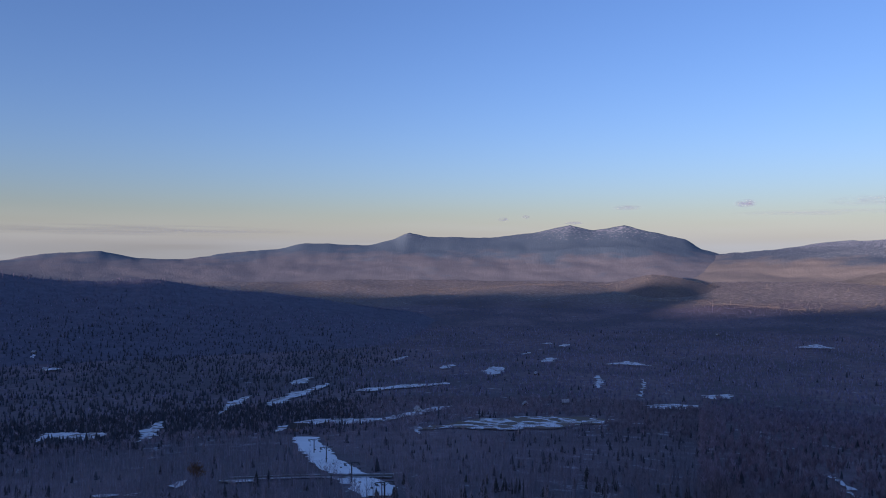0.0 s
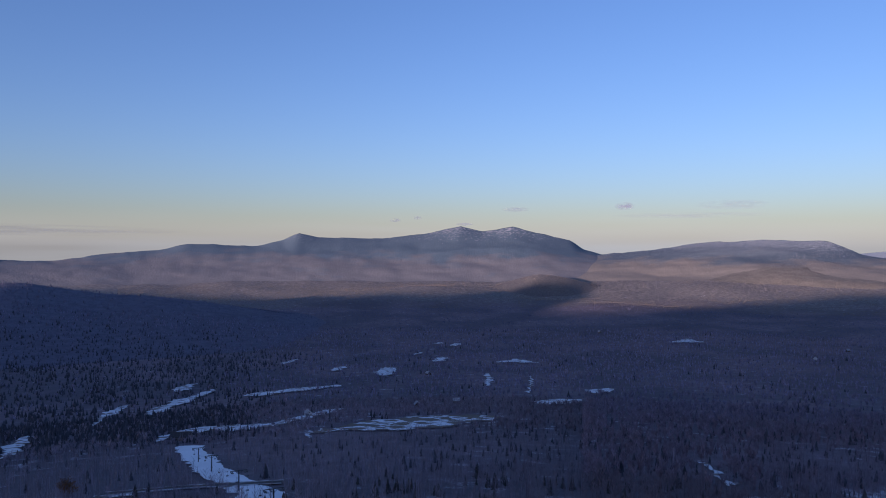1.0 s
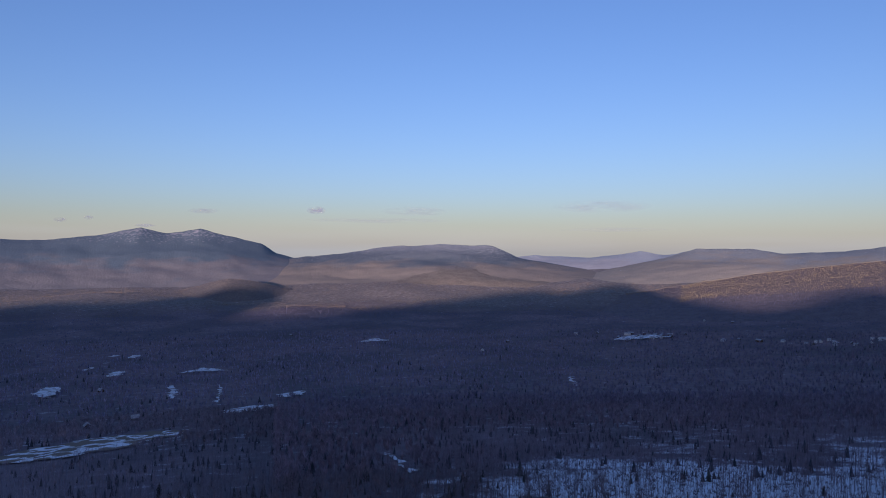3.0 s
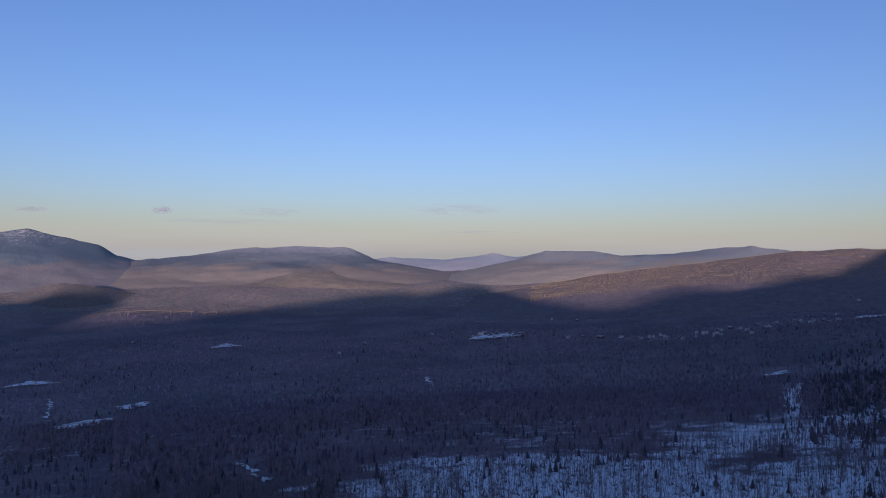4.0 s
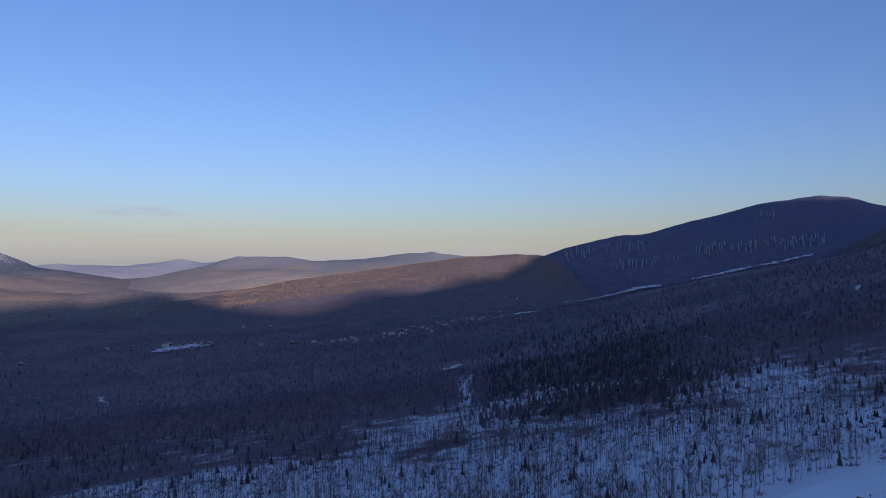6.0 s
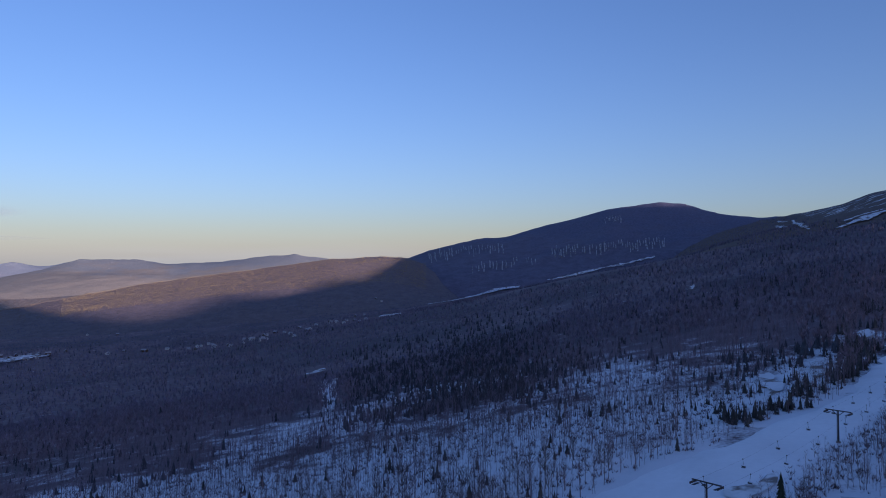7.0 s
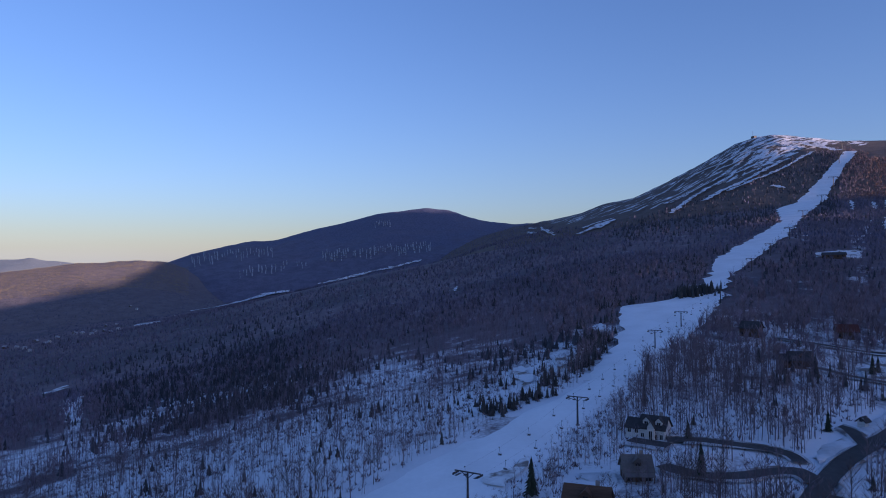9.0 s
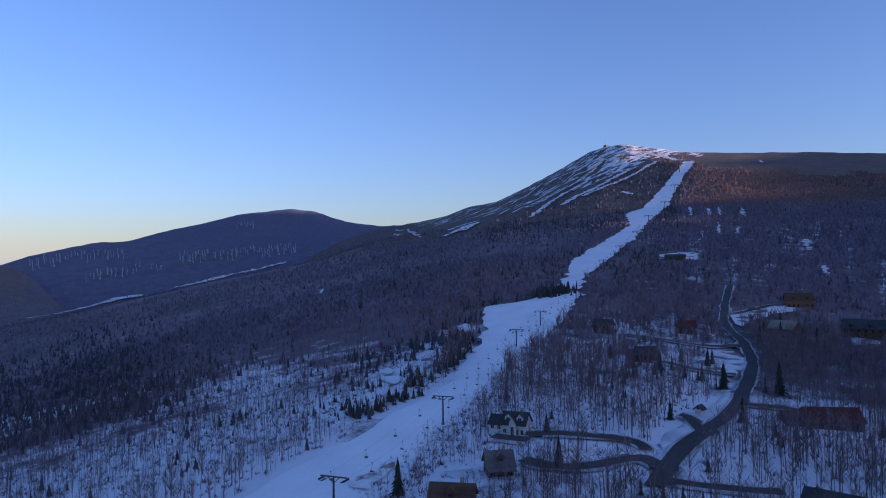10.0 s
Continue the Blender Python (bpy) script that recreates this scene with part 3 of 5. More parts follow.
def snow_field(name, left, right):
    words = {"snowy_field": "small snow-covered field among bare woods", "snowy_clearing": "snowy resort clearing in the wooded valley", "valley_run": "thin snowy strip along the valley forest",
             "forest_opening": "snowy opening between dark conifers", "house_clearing": "snow-covered yard beside a wooded road", "ridge_snow_patch": "patch of snow on a wooded ridge"}
    left, right = np.array(left, float), np.array(right, float)
    if name == "valley_run":
        left, right = left * 0.88 + right * 0.12, left * 0.12 + right * 0.88
    wild = name in ("snowy_field", "valley_run")
    if name != "house_clearing":
        left, right = narrowed(left, right, {"snowy_clearing": 0.5, "valley_run": 1.15}.get(name, 0.95))
    return tagged(draped(name, left, right, M_YARD if name == "house_clearing" and np.hypot(*left[0]) < 260 else M_FIELD, 0.3, 6.0 if wild else 3.0, {"house_clearing": 6.0, "valley_run": 60.0, "forest_opening": 60.0 if np.hypot(*left[0]) > 600 else 10.0}.get(name, 10.0), 0.0, 0.16 if wild else 0.0, name == "house_clearing"), words[name], "snow field", kind="structure")


def worn_patch(name, left, right):
    m = snow_material("worn_ice", (0.84, 0.86, 0.88), 0.35, 0.2, 0.44)
    return tagged(draped(name, left, right, m, 0.55, 3.0), "worn greyish patch on the ski run", "worn snow", kind="structure")


def edges(pts, width):
    p = resample(pts, max(6, int(np.hypot(*np.diff(np.array(pts, float), axis=0).T).sum() / 8)))
    d = np.gradient(p, axis=0)
    d /= np.hypot(d[:, 0], d[:, 1])[:, None] + 1e-9
    side = np.stack([-d[:, 1], d[:, 0]], 1) * width / 2
    return p + side, p - side


def snow_line(name, pts, width):
    a, b = edges(pts, width * 0.7)
    return tagged(draped(name, a, b, M_TRAIL, 1.5, 5.0), "snowy ski trail cut down the mountain face", "ski trail", kind="structure")


ROADS = []


def road(name, pts, width):
    a, b = edges(pts, width)
    sheet_ob = tagged(draped(name, a, b, M_ASPHALT, 0.42, 0.4), "bare dark asphalt road with snow along its edges", "road", kind="structure")
    ROADS.append((a, b, width))
    return sheet_ob


def meadow(name, left, right):
    m, nt, b = material("frosted_grass", 0.95)
    pool = noise_node(nt, 0.045, 5)
    c = ramp(nt, pool, ((0.44, (0.19, 0.155, 0.12)), (0.465, (0.70, 0.71, 0.74)), (0.52, (0.78, 0.80, 0.84)), (0.545, (0.17, 0.14, 0.11))))
    nt.links.new(c, b.inputs["Base Color"])
    left, right = narrowed(left, right, 1.0)
    return tagged(draped(name, left, right, m, 0.3, 6.0, 12.0), "brown frozen meadow with curling bands of snow", "meadow", kind="structure")


snow_strip('ski_run', ((150, 23), (188, -15), (203, -30), (215, -49), (239, -68), (248, -87), (302, -121), (345, -145), (442, -187), (435, -218), (502, -282), (587, -337), (667, -417), (819, -561), (1027, -696), (1126, -829), (1221, -935), (1381, -1102)), ((124, -4), (159, -39), (167, -47), (188, -61), (200, -72), (225, -93), (275, -127), (322, -172), (364, -206), (409, -239), (493, -295), (549, -348), (615, -411), (670, -466), (860, -623), (1092, -842), (1193, -945), (1346, -1103)))
snow_strip('lift_line_clearing', ((-109, 508), (-85, 430), (-67, 360), (-45, 306), (-29, 258)), ((-90, 503), (-63, 408), (-38, 332), (-22, 295), (-14, 257)))
snow_field('snowy_field', ((-217, 691), (-257, 828), (-245, 891)), ((-215, 675), (-225, 774), (-234, 883)))
snow_field('snowy_field', ((-203, 786), (-202, 890), (-163, 1000)), ((-179, 736), (-169, 835), (-155, 1002)))
snow_field('snowy_field', ((-220, 1006), (-215, 1060), (-197, 1076)), ((-205, 968), (-191, 1000), (-190, 1053)))
snow_field('snowy_field', ((-227, 523), (-255, 614), (-260, 656)), ((-210, 488), (-221, 548), (-244, 621)))
snow_field('snowy_field', ((-317, 543), (-345, 609), (-313, 609), (-270, 574)), ((-305, 531), (-316, 570), (-258, 508), (-260, 556)))
snow_field('snowy_field', ((62, 1157), (82, 1188), (107, 1198)), ((62, 1056), (76, 1039), (96, 1094)))
snow_field('snowy_field', ((-8, 1183), (7, 1219), (22, 1231)), ((-5, 1147), (11, 1155), (21, 1195)))
snow_field('snowy_field', ((180, 1307), (201, 1345), (220, 1346)), ((171, 1231), (186, 1233), (208, 1287)))
snow_field('snowy_field', ((255, 1560), (290, 1599)), ((250, 1512), (281, 1544)))
snow_field('snowy_field', ((-96, 1280), (-84, 1337), (-67, 1370)), ((-92, 1260), (-78, 1301), (-64, 1346)))
snow_field('snowy_field', ((154, 1404), (180, 1433)), ((153, 1375), (178, 1405)))
snow_field('snowy_field', ((224, 1582), (246, 1603)), ((221, 1553), (244, 1574)))
snow_field('snowy_field', ((-139, 565), (-123, 632), (-79, 609), (-47, 629), (-13, 699), (10, 727)), ((-123, 523), (-108, 570), (-75, 575), (-39, 595), (-7, 654), (15, 700)))
meadow('frozen_meadow', ((-21, 559), (8, 586), (47, 610), (89, 625), (130, 634), (152, 619)), ((-16, 513), (7, 524), (41, 522), (74, 525), (112, 544), (139, 576)))
snow_field('snowy_field', ((196, 916), (212, 984), (233, 1066)), ((205, 917), (222, 982), (238, 1052)))
snow_field('snowy_field', ((232, 828), (285, 1008)), ((236, 829), (290, 1010)))
snow_field('snowy_field', ((218, 752), (252, 773), (279, 762)), ((204, 696), (229, 702), (260, 715)))
snow_field('snowy_field', ((315, 863), (343, 879), (358, 865)), ((296, 801), (312, 798), (340, 822)))
snow_field('snowy_field', ((741, 1489), (794, 1511), (814, 1460)), ((717, 1437), (762, 1451), (790, 1422)))
snow_field('snowy_field', ((-119, 940), (-64, 966), (13, 1002)), ((-110, 882), (-61, 914), (13, 957)))
snow_field('snowy_field', ((286, 1247), (335, 1281), (366, 1230)), ((279, 1207), (322, 1230), (357, 1195)))
snow_field('snowy_field', ((199, 362), (204, 365), (180, 309), (172, 285)), ((176, 316), (177, 310), (160, 271), (163, 269)))
snow_field('snowy_field', ((725, 762), (658, 677)), ((714, 756), (638, 653)))
snow_field('snowy_field', ((-104, 324), (-94, 323), (-83, 315)), ((-99, 312), (-89, 305), (-80, 302)))
snow_field('snowy_field', ((-119, 312), (-121, 327), (-119, 329)), ((-111, 294), (-110, 303), (-114, 319)))
snow_field('snowy_field', ((-152, 302), (-144, 304), (-129, 296)), ((-144, 291), (-135, 287), (-123, 282)))
snow_field('snowy_field', ((-21, 556), (-19, 555)), ((-21, 505), (-17, 498)))
snow_field('snowy_field', ((-762, 1299), (-759, 1315)), ((-746, 1280), (-745, 1294)))
snow_field('snowy_field', ((-676, 1198), (-660, 1216)), ((-649, 1154), (-638, 1174)))
snow_field('snowy_clearing', ((1258, 1180), (1321, 1207), (1378, 1185), (1367, 1097)), ((1169, 1092), (1183, 1065), (1245, 1055), (1341, 1072)))
snow_field('valley_run', ((2152, 420), (2220, 384), (2298, 355), (2468, 329), (2611, 285), (2621, 226), (2623, 150)), ((1936, 378), (2011, 348), (2215, 342), (2341, 312), (2515, 275), (2549, 219), (2562, 146)))
snow_field('valley_run', ((2635, 65), (2648, 10), (2651, -57), (2657, -115), (2662, -174), (2688, -256), (2714, -342)), ((2612, 64), (2625, 9), (2628, -57), (2634, -114), (2638, -172), (2660, -253), (2690, -339)))
snow_field('valley_run', ((1739, 463), (1734, 401)), ((1623, 430), (1579, 362)))
snow_field('valley_run', ((1897, -531), (1760, -515)), ((1859, -517), (1503, -442)))
snow_field('valley_run', ((1814, -556), (1445, -454), (1355, -435)), ((1801, -546), (1435, -445), (1344, -429)))
snow_field('valley_run', ((1304, -459), (1355, -537), (1371, -570)), ((1277, -454), (1288, -513), (1308, -546)))
snow_field('forest_opening', ((323, -81), (325, -86), (307, -87)), ((278, -73), (264, -73), (266, -78)))
snow_field('forest_opening', ((339, -108), (341, -115)), ((289, -92), (283, -95)))
snow_field('forest_opening', ((391, -147), (396, -158)), ((364, -138), (370, -148)))
snow_field('forest_opening', ((826, -141), (828, -145)), ((765, -131), (768, -135)))
snow_field('forest_opening', ((842, 311), (800, 310)), ((860, 290), (806, 283)))
snow_field('house_clearing', ((555, -410), (559, -436), (545, -451)), ((534, -397), (525, -410), (514, -424)))
snow_field('house_clearing', ((156, -114), (165, -125), (173, -137), (183, -153), (201, -177)), ((151, -111), (153, -119), (163, -134), (175, -151), (194, -175)))
snow_field('house_clearing', ((243, -197), (258, -221), (256, -232)), ((226, -185), (217, -192), (236, -220)))
snow_field('house_clearing', ((339, -300), (349, -326), (355, -364), (350, -378)), ((310, -278), (324, -305), (335, -343), (337, -363)))
snow_field('house_clearing', ((166, -58), (164, -63), (161, -66)), ((159, -57), (156, -61), (154, -64)))
snow_field('house_clearing', ((272, -316), (270, -340)), ((257, -301), (254, -319)))
snow_field('ridge_snow_patch', ((974, -781), (852, -686)), ((958, -776), (845, -688)))
snow_field('ridge_snow_patch', ((922, -775), (827, -698)), ((905, -770), (819, -701)))
snow_field('ridge_snow_patch', ((921, -795), (815, -706)), ((909, -791), (811, -710)))
snow_field('ridge_snow_patch', ((881, -804), (777, -712)), ((870, -804), (772, -717)))
snow_field('ridge_snow_patch', ((752, -648), (653, -565)), ((744, -648), (651, -570)))
snow_field('ridge_snow_patch', ((707, -640), (644, -585)), ((701, -639), (643, -589)))
snow_field('ridge_snow_patch', ((589, -620), (526, -555)), ((581, -626), (521, -564)))
snow_field('ridge_snow_patch', ((459, -506), (419, -463)), ((456, -509), (417, -467)))
snow_field('ridge_snow_patch', ((1264, -1207), (1211, -1161)), ((1230, -1192), (1199, -1168)))
snow_line('ski_trail', ((2024, -1112), (2212, -1250), (2251, -1318), (2189, -1352), (2207, -1415)), 9)
snow_line('ski_trail', ((1821, -954), (1831, -1034), (1747, -1041), (1793, -1113), (1821, -1183)), 12)
snow_line('ski_trail', ((1681, -972), (1636, -997), (1721, -1093)), 16)
snow_line('ski_trail', ((1327, -655), (1398, -739), (1479, -835), (1514, -897), (1549, -944)), 12)
snow_line('ski_trail', ((1219, -613), (1290, -682), (1387, -782), (1449, -868), (1474, -936), (1454, -959)), 15)
snow_line('ski_trail', ((1252, -693), (1298, -769), (1322, -819), (1375, -902), (1436, -1011)), 16)
snow_line('ski_trail', ((1273, -758), (1306, -829), (1324, -887), (1381, -988), (1480, -1097)), 14)
snow_line('ski_trail', ((1716, -1128), (1812, -1230), (1835, -1287), (1727, -1249), (1581, -1190), (1402, -1107)), 24)
snow_line('ski_trail', ((1629, -1124), (1644, -1164), (1621, -1182)), 16)
snow_line('ski_trail', ((1609, -755), (1760, -878), (1866, -977)), 8)
snow_line('ski_trail', ((2093, -1394), (1995, -1384), (1838, -1336)), 9)
snow_line('ski_trail', ((2177, -1403), (2137, -1297), (2016, -1160)), 9)
snow_line('ski_trail', ((1746, -1289), (1558, -1189)), 8)
snow_line('ski_trail', ((1357, -563), (1362, -529), (1339, -481)), 12)
snow_line('ski_trail', ((1217, -815), (1190, -813), (1171, -813)), 8)
snow_line('ski_trail', ((2153, -606), (1871, -546)), 7)
snow_line('ski_trail', ((1890, -568), (1482, -456), (1394, -443)), 7)
snow_line('ski_trail', ((1353, -602), (1401, -657)), 8)
worn_patch('worn_snow', ((169, -34), (173, -39), (177, -44), (184, -50)), ((164, -37), (167, -42), (173, -47), (177, -50)))
road('access_road', ((129, -92), (137, -100), (150, -116), (161, -133), (177, -158), (199, -183), (236, -221), (272, -250), (318, -277), (368, -323), (422, -375)), 4.4)
road('driveway', ((140, -104), (151, -107), (151, -101), (148, -93), (148, -84), (154, -78), (162, -77)), 5.0)
road('driveway', ((152, -108), (160, -111), (166, -103), (176, -94), (178, -86)), 4.0)
road('driveway', ((161, -133), (175, -139), (177, -137)), 4.0)
road('driveway', ((217, -197), (226, -185), (241, -181), (252, -176)), 4.0)
road('driveway', ((267, -245), (265, -224), (280, -211), (298, -198)), 4.0)
road('driveway', ((339, -300), (348, -330), (360, -359), (348, -357)), 4.0)
road('driveway', ((135, -101), (131, -105), (127, -113), (123, -124)), 4.0)
road('driveway', ((182, -165), (177, -176), (170, -182)), 4.0)
road('driveway', ((183, -79), (178, -82), (173, -86)), 4.5)
road('valley_road', ((-104, 321), (-84, 317), (-62, 317), (-35, 311), (-16, 311)), 7.0)


# no tall trees on this crest, so the camera sees the valley strip over it
gap_a, gap_r = np.meshgrid(np.radians(np.arange(84, 103, 0.05)), np.arange(1360, 1640, 3.0))
keep_clear(gap_r * np.sin(gap_a), gap_r * np.cos(gap_a))


def near_road(x, y, but):
    """Whether a place lies on some other road."""
    on = np.zeros(np.shape(x), bool)
    for k, (a, b, width) in enumerate(ROADS):
        if k != but:
            c = resample((a + b) / 2, 60)
            d = np.min(np.hypot(x[..., None] - c[:, 0], y[..., None] - c[:, 1]), -1)
            on |= d < width / 2 + 1.2
    return on


for k, (a, b, width) in enumerate(list(ROADS)):  # ploughed banks, broken where roads meet
    for e in (a, b):
        away = e - (a + b) / 2
        away /= np.hypot(away[:, 0], away[:, 1])[:, None]
        bank = draped("snow_bank", e + away * 0.1, e + away * (1.5 if width > 5 else 0.6), M_BANK, 0.22, 1.6, 0, 0.4)
        co = np.empty(len(bank.data.vertices) * 3, np.float32)
        bank.data.vertices.foreach_get("co", co)
        co = co.reshape(-1, 3)
        co[near_road(co[:, 0], co[:, 1], k), 2] -= 2.5
        bank.data.vertices.foreach_set("co", co.ravel())
        bank.data.update()
        tagged(bank, "ploughed snow bank along a road", "snow bank", kind="structure")


M_LANE = snow_material("thin_snow", (0.52, 0.53, 0.56), 0.5, 0.09, 0.46)


# snowy lanes of old cuts, side by side on the dome's lower flank
def cut_lanes(name, az0, az1, el0, el1, count, tall, seed):
    """Short lanes running down the slope, their heads along a line of headings and elevations."""
    rng = np.random.default_rng(seed)
    V, F = [], []
    dist = np.arange(1700, 4300, 6.0)
    for k in range(count):
        u = (k + rng.uniform(-0.3, 0.3)) / count
        az, el = radians(az0 + (az1 - az0) * u), el0 + (el1 - el0) * u + rng.uniform(-0.2, 0.2)
        up = EYE_Z + dist * math.tan(radians(el))
        low = EYE_Z + dist * math.tan(radians(el - tall * rng.uniform(0.25, 1.15)))
        h = land(dist * math.sin(az), dist * math.cos(az))
        hit_low, hit_up = np.nonzero(h > low)[0], np.nonzero(h > up)[0]
        hit_low, hit_up = hit_low[dist[hit_low] > 2300], hit_up[dist[hit_up] > 2300]
        if not len(hit_low) or not len(hit_up):
            continue
        r = np.linspace(dist[hit_low[0]], dist[hit_up[0]], 9)
        half = rng.uniform(0.8, 2.8)
        if rng.uniform() < 0.12:
            continue
        for s in (-1, 1):
            drift = fbm(r / 60, r * 0 + k, seed, 2) * 2.5 - 0.015 * (r - r[0])
            x, y = r * np.sin(az) + (s * half + drift) * np.cos(az), r * np.cos(az) - (s * half + drift) * np.sin(az)
            V += [tuple(p) for p in np.stack([x, y, land(x, y) + 4.0], 1)]
        n = len(V) - 18
        F += [(n + i, n + i + 1, n + i + 10, n + i + 9) for i in range(8)]
    return tagged(mesh_object(name, V, F, [M_LANE]), "snowy lanes of old forest cuts on a mountainside", "snow lanes", kind="stuff")


cut_lanes("snowy_cut_lanes", 79.0, 85.5, 0.95, 1.6, 30, 0.85, 1)
cut_lanes("snowy_cut_lanes", 82.8, 88.0, -0.1, 0.55, 22, 0.7, 2)
cut_lanes("snowy_cut_lanes", 88.8, 98.0, 1.2, 1.9, 50, 0.85, 3)
cut_lanes("snowy_cut_lanes", 93.3, 94.7, 3.50, 3.72, 10, 0.35, 4)


# thin evening clouds, far behind everything
def cloud(az, el, wide, tall, strength, seed):
    u, v = np.meshgrid(np.linspace(-1, 1, 60), np.linspace(-1, 1, 24), indexing="ij")
    a, e = np.radians(az + u * wide / 2), np.radians(el + v * tall / 2)
    r = 4900.0
    puff = np.clip(1 - u * u - v * v, 0, 1) * np.clip(0.55 + 0.9 * fbm(u * 2.5 + seed, v * 2.0 + 0.35 * u, seed, 4), 0, 1)
    ob = grid_object("cloud", r * np.cos(e) * np.sin(a), r * np.cos(e) * np.cos(a), EYE_Z + r * np.sin(e) + 0 * u, M_CLOUD)
    point_value(ob, "veil", np.clip(puff * strength, 0, 1))
    return tagged(ob, "thin grey-pink wisp of evening cloud", "cloud", "evening clouds")


M_CLOUD, nt, bsdf = material("evening_cloud", 1.0)
bsdf.inputs["Base Color"].default_value = (0.17, 0.21, 0.27, 1)
veil = nt.nodes.new("ShaderNodeAttribute")
veil.attribute_name = "veil"
nt.links.new(veil.outputs["Fac"], bsdf.inputs["Alpha"])
for row in ((4.9, 2.25, 1.0, 0.35, 0.9, 1), (6.7, 2.45, 0.7, 0.35, 1.0, 2), (14.6, 3.15, 2.4, 0.45, 0.6, 3), (23.2, 3.35, 1.7, 0.65, 1.1, 4), (31.0, 3.35, 5.5, 0.8, 0.5, 5),
            (10.5, 1.95, 1.6, 0.3, 0.8, 6), (46.0, 3.75, 8.0, 1.1, 0.4, 7), (-24.0, 1.2, 26.0, 0.9, 0.45, 8), (28.0, 2.6, 12.0, 0.5, 0.3, 9), (47.0, 1.9, 9.0, 0.4, 0.25, 10)):
    cloud(*row)


# an added see-through sheet that glows as the horizon's pale haze, a backdrop behind the last hills
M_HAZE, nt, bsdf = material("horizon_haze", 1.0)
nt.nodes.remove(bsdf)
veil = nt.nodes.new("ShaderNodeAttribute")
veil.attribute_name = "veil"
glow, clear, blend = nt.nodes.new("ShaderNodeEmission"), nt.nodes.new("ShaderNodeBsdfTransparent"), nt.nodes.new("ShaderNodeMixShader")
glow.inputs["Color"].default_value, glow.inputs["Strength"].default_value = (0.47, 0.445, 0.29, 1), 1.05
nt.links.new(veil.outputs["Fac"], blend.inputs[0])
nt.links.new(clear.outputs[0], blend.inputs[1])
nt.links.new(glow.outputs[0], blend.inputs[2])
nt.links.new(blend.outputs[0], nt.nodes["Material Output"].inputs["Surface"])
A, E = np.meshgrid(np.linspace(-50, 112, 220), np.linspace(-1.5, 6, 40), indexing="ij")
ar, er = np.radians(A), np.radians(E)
haze = grid_object("haze_sheet", 4960 * np.cos(er) * np.sin(ar), 4960 * np.cos(er) * np.cos(ar), EYE_Z + 4960 * np.sin(er), M_HAZE)
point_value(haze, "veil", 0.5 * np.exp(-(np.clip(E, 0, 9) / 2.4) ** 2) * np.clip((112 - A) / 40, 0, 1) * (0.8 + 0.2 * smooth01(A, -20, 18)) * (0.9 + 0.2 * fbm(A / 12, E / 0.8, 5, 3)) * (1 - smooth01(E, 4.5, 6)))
tagged(haze, "pale glowing sheet for the evening haze along the horizon", "haze", kind="structure")


# ---- building blocks ----
def part(name, bm, mat, parent, label=""):
    me = bpy.data.meshes.new(name)
    bm.to_mesh(me)
    bm.free()
    me.materials.append(mat)
    ob = new(name, me)
    ob.parent = parent
    if label:
        tagged(ob, label)
    return ob


def box(bm, x0, y0, z0, x1, y1, z1, m=Matrix()):
    v = [bm.verts.new(m @ Vector(p)) for p in ((x0, y0, z0), (x1, y0, z0), (x1, y1, z0), (x0, y1, z0), (x0, y0, z1), (x1, y0, z1), (x1, y1, z1), (x0, y1, z1))]
    for f in ((3, 2, 1, 0), (4, 5, 6, 7), (0, 1, 5, 4), (1, 2, 6, 5), (2, 3, 7, 6), (3, 0, 4, 7)):
        bm.faces.new([v[k] for k in f])
    return bm


def rod(bm, a, b, r0, r1, sides=8):
    """A tapered round bar from a to b."""
    a, b = Vector(a), Vector(b)
    q = (b - a).to_track_quat("Z", "Y")
    rings = []
    for p, r in ((a, r0), (b, r1)):
        rings.append([bm.verts.new(p + q @ Vector((r * math.cos(2 * math.pi * k / sides), r * math.sin(2 * math.pi * k / sides), 0))) for k in range(sides)])
    for k in range(sides):
        bm.faces.new((rings[0][k], rings[0][(k + 1) % sides], rings[1][(k + 1) % sides], rings[1][k]))
    bm.faces.new(rings[1])
    bm.faces.new(rings[0][::-1])
    return bm


def bms():
    return bmesh.new()


def spot(x, y):
    return float(land(np.array([x]), np.array([y]))[0])


# ---- chairlift ----
ARM_W, ARM_H = 6.6, 8.6


